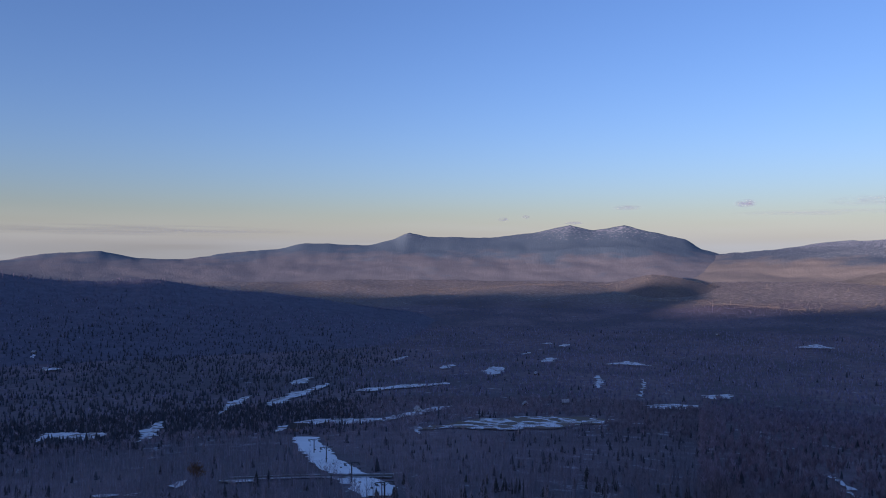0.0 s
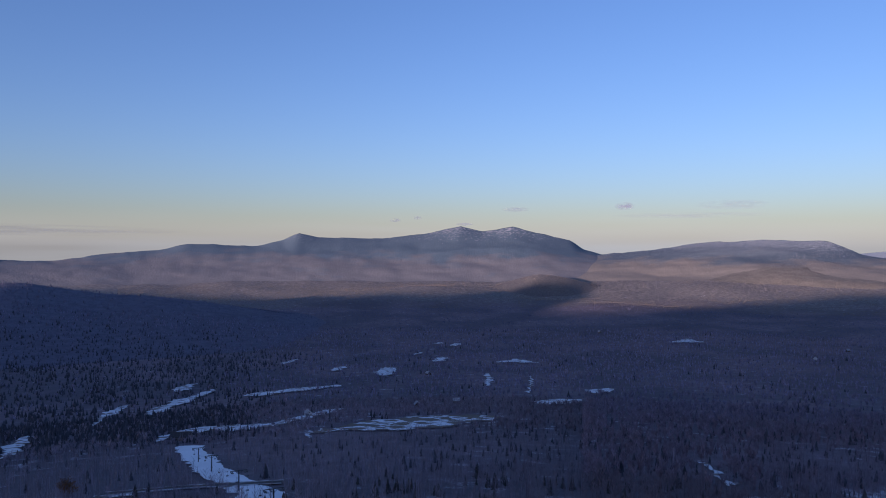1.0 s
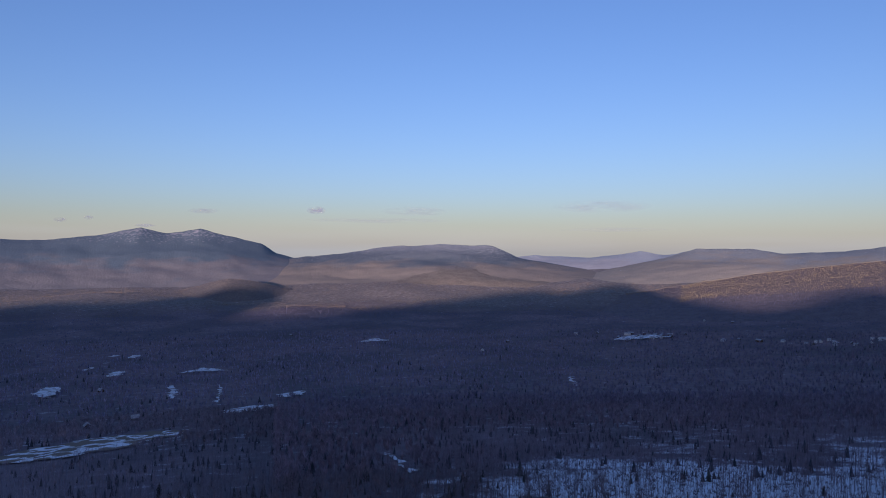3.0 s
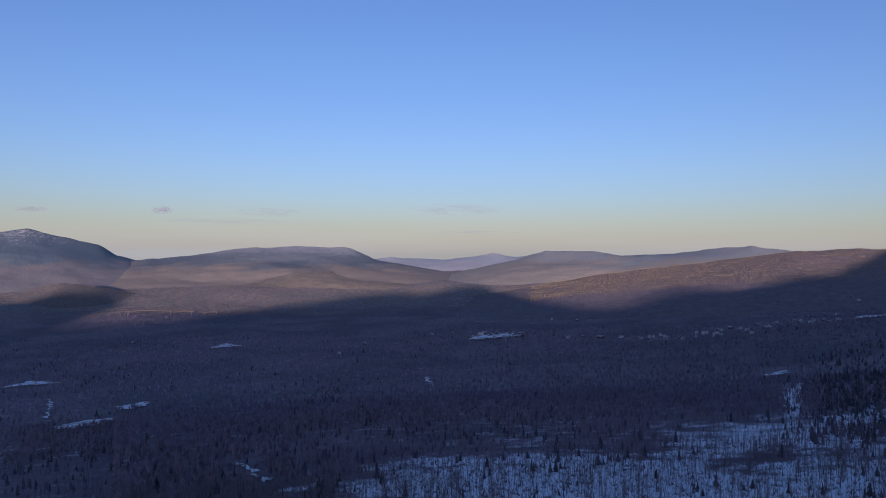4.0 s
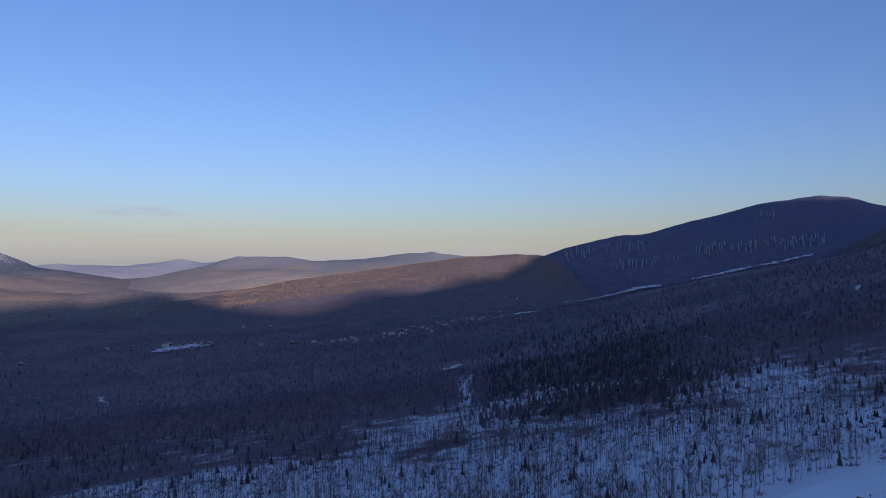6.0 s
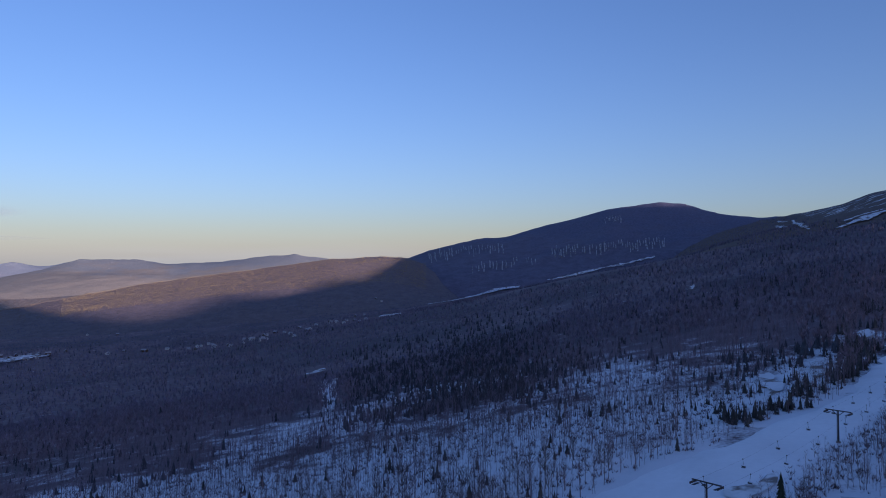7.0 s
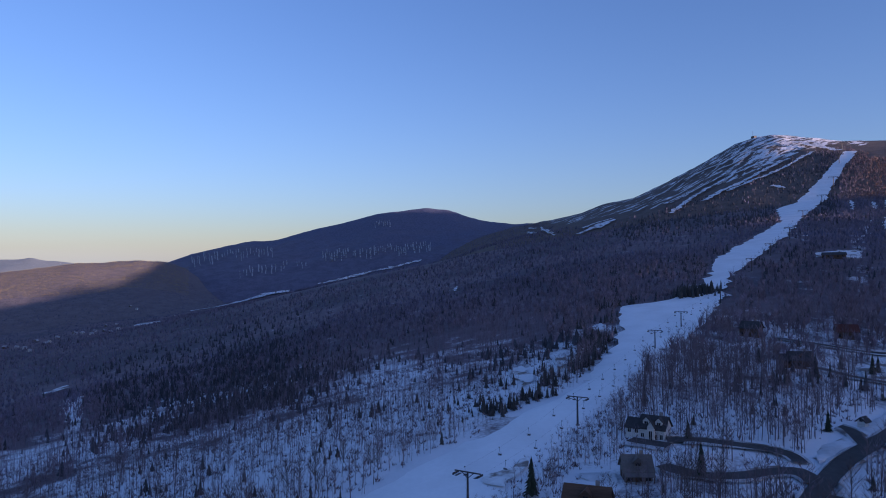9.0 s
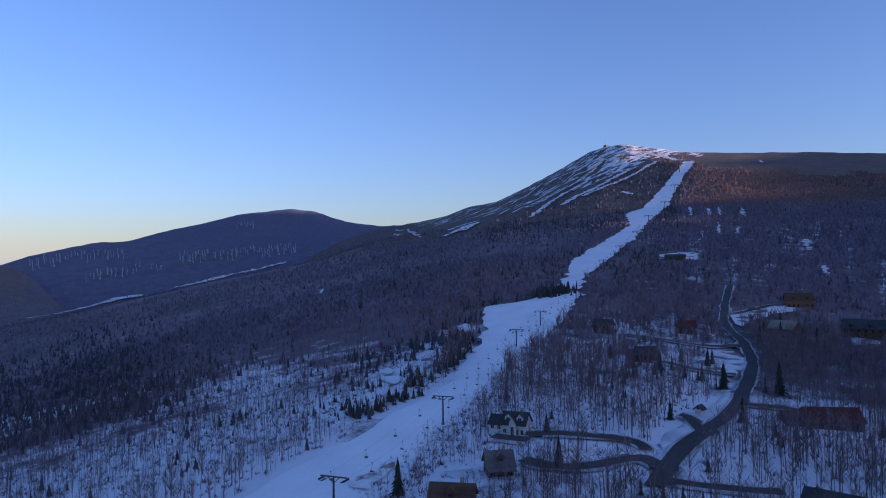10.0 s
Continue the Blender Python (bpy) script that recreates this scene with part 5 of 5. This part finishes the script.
            e = c + out * rng.uniform(0.05, 0.15) + np.array([rng.normal(0, 0.04), rng.normal(0, 0.04), rng.uniform(0.0, 0.08)])
            sliver(TV, TF, c, e, rng.uniform(0.0025, 0.0045) * fat, rng, 1)
    return (np.array(V), np.array(F)), (np.array(TV), np.array(TF))


def fir_tree(seed, tiers, points, slim=0.2):
    """A conifer one metre high: trunk, then drooping jagged tiers."""
    rng = np.random.default_rng(seed)
    V, F, TV, TF = [], [], [], []
    V += [np.array([0.022 * math.cos(2 * math.pi * k / 4), 0.022 * math.sin(2 * math.pi * k / 4), -0.1]) for k in range(4)] + [np.array([0, 0, 0.9])]
    F += [(k, (k + 1) % 4, 4) for k in range(4)]
    for t in range(tiers):
        z0 = 0.06 + 0.90 * t / tiers
        r = slim * (1 - 0.93 * t / tiers) * rng.uniform(0.85, 1.15)
        top = min(1.0, z0 + 1.9 / tiers)
        n = len(TV)
        g0 = rng.uniform(0, 6)
        for k in range(points):
            rr = r * (1.0 if k % 2 == 0 else 0.55) * rng.uniform(0.75, 1.2)
            g = g0 + 2 * math.pi * k / points
            TV.append(np.array([rr * math.cos(g), rr * math.sin(g), z0 - 0.04 * (k % 2 == 0) + rng.normal(0, 0.008)]))
        TV.append(np.array([rng.normal(0, 0.004), rng.normal(0, 0.004), top]))
        TF += [(n + k, n + (k + 1) % points, n + points) for k in range(points)]
    return (np.array(V), np.array(F)), (np.array(TV), np.array(TF))


def wisp_tree(seed, broad=1.0, sprays=7):
    """A leafless tree far off: a stem and a few sprays of twigs."""
    rng = np.random.default_rng(seed)
    V, F, TV, TF = [], [], [], []
    sliver(V, F, np.array([0, 0, -0.1]), np.array([rng.normal(0, 0.04), rng.normal(0, 0.04), 0.95]), 0.025, rng, 1)
    for k in range(sprays):
        g = rng.uniform(0, 2 * math.pi)
        a = np.array([rng.normal(0, 0.03), rng.normal(0, 0.03), rng.uniform(0.2, 0.5)])
        ln = rng.uniform(0.1, 0.3)
        sliver(TV, TF, a, a + np.array([math.cos(g) * ln, math.sin(g) * ln, rng.uniform(0.3, 0.5)]), rng.uniform(0.04, 0.075) * broad, rng, 1)
    return (np.array(V), np.array(F)), (np.array(TV), np.array(TF))


def scatter(seed, az0, az1, r0, r1, per):
    """Places in a sector, one for every so many square metres, off the cleared ground."""
    rng = np.random.default_rng(seed)
    n = int(radians(az1 - az0) / 2 * (r1 * r1 - r0 * r0) / per)
    r = np.sqrt(rng.uniform(r0 * r0, r1 * r1, n))
    a = np.radians(rng.uniform(az0, az1, n))
    x, y = r * np.sin(a), r * np.cos(a)
    keep = ~is_clear(x, y)
    return x[keep], y[keep], rng


def plant(name, label, kinds, x, y, size, tint_wood, tint_top, rng):
    """One mesh of many trees: kinds are unit trees, size their heights."""
    z = land(x, y)
    Vs, Fs, Cs, base = [], [], [], 0
    which = rng.integers(0, len(kinds), len(x))
    spin, wide = rng.uniform(0, 2 * np.pi, len(x)), rng.uniform(0.8, 1.25, len(x))
    spread = 0.25 if len(x) and np.hypot(x, y).min() < 1000 else 0.12
    shade = rng.uniform(1 - spread, 1 + spread, len(x))
    leaf = np.ones((len(x), 3))
    if name == "hardwood_forest":  # russet high on the mountain's shoulder, with the low sun's orange put in
        az, r = polar(x, y)
        sun_orange = smooth01(az, 127, 131) * smooth01(r + 120 * fbm(x / 90, y / 90, 73, 3), 1180, 1330) * rng.uniform(0.3, 1.0, len(x))
        leaf = 1 + sun_orange[:, None] * (np.array((1.3, 0.86, 0.44)) - 1)
        # haze put into the tint, bluer the farther off a tree stands
        hazier = smooth01(r + 140 * fbm(x / 120, y / 120, 74, 3), 430, 780) * (1 - smooth01(r, 800, 830)) * smooth01(az, 18, 24)
        leaf *= 1 + hazier[:, None] * (np.array((0.87, 0.98, 1.11)) - 1)
        # a lighter tint on the northern slope
        shade *= 1 + 0.4 * (1 - smooth01(az, 25, 60)) * smooth01(r, 800, 1000) * (1 - smooth01(r, 1800, 2000))
        shade *= 1 + 0.75 * (1 - smooth01(az, 2, 27)) * (1 - smooth01(r, 650, 1000))
    for k, layers in enumerate(kinds):
        sel = np.nonzero(which == k)[0]
        if not len(sel):
            continue
        for (v, f), tint in zip(layers, (tint_wood, tint_top)):
            if not len(v):
                continue
            c, s = np.cos(spin[sel])[:, None], np.sin(spin[sel])[:, None]
            h, w = size[sel][:, None], (size[sel] * wide[sel])[:, None]
            px = x[sel][:, None] + (v[:, 0] * c - v[:, 1] * s) * w
            py = y[sel][:, None] + (v[:, 0] * s + v[:, 1] * c) * w
            pz = z[sel][:, None] + v[:, 2] * h
            Vs.append(np.stack([px, py, pz], -1).reshape(-1, 3))
            Fs.append((f[None] + (np.arange(len(sel)) * len(v))[:, None, None]).reshape(-1, 3) + base)
            col = np.array(tint)[None] * shade[sel][:, None] * leaf[sel]
            Cs.append(np.repeat(np.concatenate([col, np.ones((len(sel), 1))], 1), len(v), 0))
            base += len(sel) * len(v)
    V, F, C = np.concatenate(Vs), np.concatenate(Fs), np.concatenate(Cs)
    me = bpy.data.meshes.new(name)
    me.vertices.add(len(V))
    me.vertices.foreach_set("co", V.astype(np.float32).ravel())
    me.loops.add(F.size)
    me.loops.foreach_set("vertex_index", F.astype(np.int32).ravel())
    me.polygons.add(len(F))
    me.polygons.foreach_set("loop_start", np.arange(0, F.size, 3, dtype=np.int32))
    me.polygons.foreach_set("loop_total", np.full(len(F), 3, np.int32))
    at = me.attributes.new("tint", "FLOAT_COLOR", "POINT")
    at.data.foreach_set("color", C.astype(np.float32).ravel())
    me.materials.append(M_WOODS)
    me.update(calc_edges=True)
    return tagged(new(name, me), label, "forest", kind="stuff")


def conifer_share(x, y):
    """Where dark conifers stand thick."""
    az, r = polar(x, y)
    c = smooth01(fbm(x / 110, y / 110, 33, 4), 0.12, 0.5) * 0.30 + smooth01(fbm(x / 22, y / 22, 34, 2), 0.15, 0.6) * 0.30 + 0.012
    c *= 1 - 0.6 * smooth01(r, 280, 380)
    for cx, cy, rad in ((470, 60, 70), (300, -85, 28), (345, -110, 40), (255, -55, 18), (395, -160, 22), (150, 420, 160), (330, 330, 120), (560, -330, 90), (700, -250, 160)):
        c = np.maximum(c, (0.6 if rad < 100 else 0.16) * np.exp(-((x - cx) ** 2 + (y - cy) ** 2) / (2 * rad * rad) * 2))
    spruce = 0.8 * smooth01(az + 2 * fbm(x / 90, y / 90, 36, 3), 111, 115) * (1 - smooth01(az, 127.5, 128.5)) * smooth01(r + 150 * fbm(x / 150, y / 150, 37, 3), 950, 1150)
    c = np.maximum(c, spruce)
    dark_stand = smooth01(az + 1.5 * fbm(x / 60, y / 60, 38, 3), 72, 74) * (1 - smooth01(az, 84, 90)) * smooth01(r, 440, 490) * (1 - smooth01(r + 120 * fbm(x / 80, y / 80, 39, 3), 950, 1150))
    c = np.maximum(c, 0.62 * dark_stand)
    return np.maximum(c, 0.85 * (1 - smooth01(az + 6 * fbm(x / 120, y / 120, 35, 3), -9, -3)) * smooth01(r, 480, 620) * (1 - smooth01(r, 1500, 1900)))


WOOD, TWIG, FIR_WOOD, FIR = (0.160, 0.134, 0.152), (0.166, 0.135, 0.154), (0.09, 0.075, 0.07), (0.058, 0.06, 0.06)
# low sun's gold put into the colour of the hill's trees
SUNLIT_CANOPY = (0.290, 0.240, 0.135)
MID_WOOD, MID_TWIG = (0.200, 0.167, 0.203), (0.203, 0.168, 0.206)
# warm sunlit tone put into the far valley's trees
SUNLIT_WOOD = (0.190, 0.164, 0.130)
# needles beyond the near slope, with some of the haze's blue put in
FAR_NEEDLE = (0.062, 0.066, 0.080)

# firs that stand out singly, and the bare trees nearest to the drone
def single(kind, name, label, category, group, low, top):
    ob = new(name)
    for pname, (v, f), mt in (("trunk", low, M_BARK), ("crown", top, M_NEEDLE if kind == "fir" else M_TWIG)):
        me = bpy.data.meshes.new(pname)
        me.from_pydata([tuple(p) for p in v], [], [tuple(int(i) for i in t) for t in f])
        me.materials.append(mt)
        p = new(pname, me)
        p.parent = ob
    return tagged(ob, label, category, group)


TALL_FIR = single("fir", "fir_tree", "tall dark fir standing alone in the snow", "fir tree", "lone firs", *fir_tree(5, 13, 14, 0.23))
FIRST = True
for x, y, h in ((156, -44, 9), (152, -83, 8), (201, -175, 10), (191, -190, 12), (234, -196, 8), (177, -93, 6), (168, -153, 8), (174, -132, 6), (236, -200, 7), (243, -190, 6), (275, -262, 9), (300, -300, 10), (277, -277, 10), (271, -285, 8), (283, -272, 9), (268, -291, 9)):
    m = Matrix.Translation((x, y, spot(x, y))) @ Matrix.Rotation(x, 4, "Z") @ Matrix.Diagonal((h, h, h, 1))
    if FIRST:
        TALL_FIR.matrix_basis, FIRST = m, False
    else:
        c = copy_thing(TALL_FIR, m)
        c.matrix_basis = m

def low_by_run(x, y):
    """Trees near the foot of the ski run are young and low."""
    az, r = polar(x, y)
    return 1 - 0.5 * (1 - smooth01(az, 109, 118)) * smooth01(az, 98, 102) * (1 - smooth01(r, 240, 300))


BIG_BARE = [single("bare", "bare_tree", "leafless grey hardwood tree on snowy ground", "tree", "bare trees near the road", *bare_tree(60 + k, 26, 7, 5, 0.75)) for k in range(6)]
px, py, rng = scatter(11, 62, 144, 135, 205, 60)
order = np.argsort(np.hypot(px, py))[:170]
for n, i in enumerate(order):
    h = float(rng.uniform(7.5, 12)) * float(low_by_run(px[i], py[i]))
    m = Matrix.Translation((px[i], py[i], spot(px[i], py[i]))) @ Matrix.Rotation(float(rng.uniform(0, 6.28)), 4, "Z") @ Matrix.Diagonal((h, h, h, 1))
    if n < 6:
        BIG_BARE[n].matrix_basis = m
    else:
        c = copy_thing(BIG_BARE[n % 6], m)
        c.matrix_basis = m


# an oak that has kept its russet leaves, by the valley road
M_DRY_LEAF = grainy("dry_oak_leaves", (0.10, 0.055, 0.028), (0.24, 0.135, 0.065), 1.2, 0.9)


def leafy_oak(x, y, h):
    low, (tv, tf) = bare_tree(77, 22, 5, 6, 1.6)
    oak = single("bare", "oak_tree", "broad oak still holding russet dry leaves", "tree", "", low, (tv, tf))
    rng = np.random.default_rng(78)
    V, F = [], []
    for k in range(900):
        c = tv[rng.integers(0, len(tv))] + rng.normal(0, 0.03, 3)
        u, v = rng.normal(size=3), rng.normal(size=3)
        u, v = u / np.linalg.norm(u) * 0.028, v / np.linalg.norm(v) * 0.02
        n = len(V)
        V += [tuple(c - u), tuple(c + v), tuple(c + u), tuple(c - v)]
        F.append((n, n + 1, n + 2, n + 3))
    leaves = mesh_object("leaves", V, F, [M_DRY_LEAF], False)
    leaves.parent = oak
    oak.matrix_basis = Matrix.Translation((x, y, spot(x, y))) @ Matrix.Diagonal((h * 1.9, h * 1.9, h, 1))


leafy_oak(-107, 306, 9.0)


def wood_belt(tag, seed, az0, az1, r0, r1, per, bare, firs, tall, thin=True, wood=None, twig=None):
    x, y, rng = scatter(seed, az0, az1, r0, r1, per)
    o = openness(x, y)
    gap = smooth01(fbm(x / 26, y / 26, 57, 3) + 0.35 * fbm(x / 7, y / 7, 58, 2), 0.0, 0.42)
    keep = rng.uniform(0, 1, len(x)) > ((0.15 + 0.45 * gap) * smooth01(o, 0.05, 0.55) if thin else 0)
    az, r = polar(x, y)
    keep &= np.degrees(np.arctan2(land(x, y) - EYE_Z, r)) < tree_line(az) + 0.35 * fbm(x / 60, y / 60, 71, 3)  # bare above the tree line
    x, y = x[keep], y[keep]
    is_fir = rng.uniform(0, 1, len(x)) < conifer_share(x, y)
    h = rng.uniform(tall[0], tall[1], len(x)) * (0.9 + 0.25 * fbm(x / 40, y / 40, 51, 2)) * low_by_run(x, y)
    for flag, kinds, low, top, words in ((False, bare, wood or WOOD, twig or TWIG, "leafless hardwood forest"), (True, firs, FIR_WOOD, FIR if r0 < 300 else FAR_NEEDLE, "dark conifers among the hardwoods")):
        s = is_fir == flag
        if s.sum():
            size = h[s] * (rng.uniform(0.45 if r0 >= 500 else 0.25, 1.0 if r0 >= 500 else 0.85, s.sum()) if flag else 1.0)
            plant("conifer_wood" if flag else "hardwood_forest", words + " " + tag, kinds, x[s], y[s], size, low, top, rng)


def brush(seed):
    """A low bush one metre high: stems fanning up."""
    rng = np.random.default_rng(seed)
    V, F = [], []
    for k in range(8):
        g = rng.uniform(0, 2 * math.pi)
        a = np.array([rng.normal(0, 0.2), rng.normal(0, 0.2), -0.1])
        sliver(V, F, a, a + np.array([math.cos(g) * 0.5, math.sin(g) * 0.5, rng.uniform(0.6, 1.0)]), 0.09, rng, 1)
    return (np.array(V), np.array(F)), (np.zeros((0, 3)), np.zeros((0, 3), int))


NEAR_BARE = [bare_tree(100 + k, 9, 4, 3, 1.15) for k in range(10)]
NEAR_FIR = [fir_tree(120 + k, 6, 8, 0.18 + 0.04 * (k % 3)) for k in range(6)]
MID_BARE = [bare_tree(140 + k, 5, 2, 3, 1.8) for k in range(5)] + [wisp_tree(150 + k, 0.55, 14) for k in range(7)]
MID_FIR = [fir_tree(160 + k, 3, 6, 0.27) for k in range(4)]
FAR_FIR = [fir_tree(200 + k, 1, 5, 0.24) for k in range(4)]
WISPS = [wisp_tree(240 + k) for k in range(8)]
BROAD = [wisp_tree(260 + k, 3.2, 4) for k in range(8)]
wood_belt("on the near snowy slope", 21, 20, 107, 135, 310, 6.8, NEAR_BARE, NEAR_FIR, (3.5, 9.0))
wood_belt("along the wooded road", 33, 107, 146, 135, 310, 7.4, NEAR_BARE, NEAR_FIR, (5.5, 11.5))
wood_belt("thick round the hillside houses", 28, 109, 146, 235, 430, 26, NEAR_BARE, NEAR_FIR, (6.0, 12.0), False)
wood_belt("round the white house", 39, 105, 126, 160, 240, 13, NEAR_BARE, NEAR_FIR, (5.0, 10.5), False)
wood_belt("veiling the red-roofed house", 29, 130, 147, 188, 236, 13, NEAR_BARE, NEAR_FIR, (7.0, 12.0), False)
wood_belt("in the dark thicket past the bend", 56, 131.5, 146, 300, 430, 11, NEAR_BARE, NEAR_FIR, (7.0, 12.0), False)
wood_belt("along the edge of the ski run", 57, 97, 113, 140, 250, 14, NEAR_BARE, NEAR_FIR, (3.0, 7.0), False)
wood_belt("below the drone", 25, -36, 20, 210, 310, 12, NEAR_BARE, NEAR_FIR, (6.0, 10.5), True, (0.142, 0.128, 0.155), (0.146, 0.130, 0.157))
LITE_BARE = [bare_tree(170 + k, 6, 2, 3, 1.5) for k in range(8)]
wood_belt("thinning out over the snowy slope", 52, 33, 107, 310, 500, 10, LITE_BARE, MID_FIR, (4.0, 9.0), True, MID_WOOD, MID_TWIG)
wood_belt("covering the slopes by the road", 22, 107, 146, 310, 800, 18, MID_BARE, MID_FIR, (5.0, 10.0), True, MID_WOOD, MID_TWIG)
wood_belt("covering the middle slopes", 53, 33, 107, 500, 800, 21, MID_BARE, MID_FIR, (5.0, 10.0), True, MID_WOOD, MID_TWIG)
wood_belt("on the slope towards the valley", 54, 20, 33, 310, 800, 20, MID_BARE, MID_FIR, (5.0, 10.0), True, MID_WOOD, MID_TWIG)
BRUSH_WOOD, BRUSH_TWIG = (0.142, 0.128, 0.155), (0.146, 0.130, 0.157)
wood_belt("on the brushy slope under the drone", 32, -36, 20, 310, 520, 17, LITE_BARE, MID_FIR, (5.0, 9.0), True, BRUSH_WOOD, BRUSH_TWIG)
wood_belt("below the brushy slope", 55, -36, 20, 520, 800, 20, MID_BARE, MID_FIR, (5.0, 9.0), True, BRUSH_WOOD, BRUSH_TWIG)
# blue of the distance haze put into the bare woods' colours
HAZY_WOOD, HAZY_TWIG = (0.176, 0.166, 0.226), (0.166, 0.155, 0.214)
wood_belt("spread over the valley", 23, -36, 146, 800, 1900, 108, WISPS, FAR_FIR, (6.5, 11), False, HAZY_WOOD, HAZY_TWIG)
wood_belt("on the far valley floor", 24, -16, 52, 2480, 3500, 100, BROAD, FAR_FIR, (2.6, 5.2), False, SUNLIT_WOOD, SUNLIT_WOOD)
# darker, bluer copy of the woods' colour, with shade and haze put in
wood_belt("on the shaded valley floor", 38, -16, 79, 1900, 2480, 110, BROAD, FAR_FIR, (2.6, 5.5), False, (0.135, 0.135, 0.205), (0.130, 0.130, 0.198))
wood_belt("on the low sunlit hill", 34, 52, 79, 2480, 3300, 31, BROAD, FAR_FIR, (2.0, 4.0), False, SUNLIT_CANOPY, SUNLIT_CANOPY)
wood_belt("on the ridge and its shoulders", 26, 79, 146, 1900, 2750, 150, BROAD, FAR_FIR, (3, 6), False, HAZY_WOOD, HAZY_TWIG)
wood_belt("on the shoulder of the ski mountain", 58, 127, 146, 1150, 2600, 38, WISPS, FAR_FIR, (5.5, 10), False, HAZY_WOOD, HAZY_TWIG)
wood_belt("between the runs and the valley", 59, 121, 146, 800, 1150, 45, WISPS, FAR_FIR, (6, 10), False, HAZY_WOOD, HAZY_TWIG)
wood_belt("on the shaded hill", 27, -36, -16, 1900, 2500, 300, WISPS, FAR_FIR, (7, 11), False, HAZY_WOOD, HAZY_TWIG)
x, y, rng = scatter(31, 20, 146, 135, 400, 12)
plant("brush", "low brown brush poking through the snow", [brush(220 + k) for k in range(6)], x, y, rng.uniform(0.5, 1.8, len(x)), TWIG, TWIG, rng)
wood_belt("straight below the drone", 36, 0, 360, 8, 128, 50, MID_BARE, MID_FIR, (5, 10), False)
wood_belt("behind the drone", 37, 150, 320, 130, 420, 110, MID_BARE, MID_FIR, (5, 10), False)
# a dark stand of spruce and brush on the slope below the run
rng = np.random.default_rng(43)
stand = np.concatenate([np.stack([rng.normal(cx, sx_, n), rng.normal(cy, sy_, n)], 1) for cx, cy, sx_, sy_, n in ((400, 55, 20, 26, 240), (455, 40, 30, 34, 240), (520, 70, 40, 45, 240), (372, 20, 14, 16, 70), (395, 110, 18, 12, 60))])
plant("spruce_stand", "dark stand of small spruces on a snowy slope", MID_FIR, stand[:, 0], stand[:, 1], rng.uniform(2.0, 6.0, len(stand)), FIR_WOOD, (0.08, 0.075, 0.082), rng)
# brush and saplings where the foot of the ski run frays out
rng = np.random.default_rng(61)
verge = resample(((120, 0), (140, -20), (159, -39), (167, -47), (188, -61), (200, -72), (225, -93), (250, -110)), 420)
fray = verge + rng.normal(0, 4.5, verge.shape) + np.array((-1.0, -2.5))
plant("verge_brush", "tangled brown brush along the foot of a ski run", [brush(230 + k) for k in range(6)], fray[:, 0], fray[:, 1], rng.uniform(0.4, 1.5, len(fray)), TWIG, TWIG, rng)
saplings = verge[::3] + rng.normal(0, 3.0, verge[::3].shape) + np.array((-1.5, -3.0))
plant("saplings", "thin bare saplings along the foot of a ski run", NEAR_BARE, saplings[:, 0], saplings[:, 1], rng.uniform(1.5, 5.5, len(saplings)), WOOD, TWIG, rng)
# thick young conifers along the edge of the ski run
rng = np.random.default_rng(41)
spots = np.concatenate([np.stack([rng.normal(cx, rad, n), rng.normal(cy, rad, n)], 1) for cx, cy, rad, n in ((236, -58, 5, 45), (246, -72, 4, 30), (292, -108, 6, 60), (312, -120, 6, 60), (335, -132, 6, 50), (455, -185, 8, 60), (270, -80, 6, 30))])
spots = spots[~is_clear(spots[:, 0], spots[:, 1])]
u = rng.uniform(0.05, 0.85, 170)  # and a tongue of them that reaches into the run
tongue = np.stack([446 + 4 * u + rng.normal(0, 4.5, 170), -229 - 33 * u + rng.normal(0, 2.5, 170)], 1)
spots = np.concatenate([spots, tongue])
tall = np.where(np.arange(len(spots)) < len(spots) - len(tongue), rng.uniform(1.8, 6.0, len(spots)), rng.uniform(3.5, 9.0, len(spots)))
plant("young_conifers", "thick dark young conifers along a ski run", NEAR_FIR, spots[:, 0], spots[:, 1], tall, FIR_WOOD, FIR, rng)
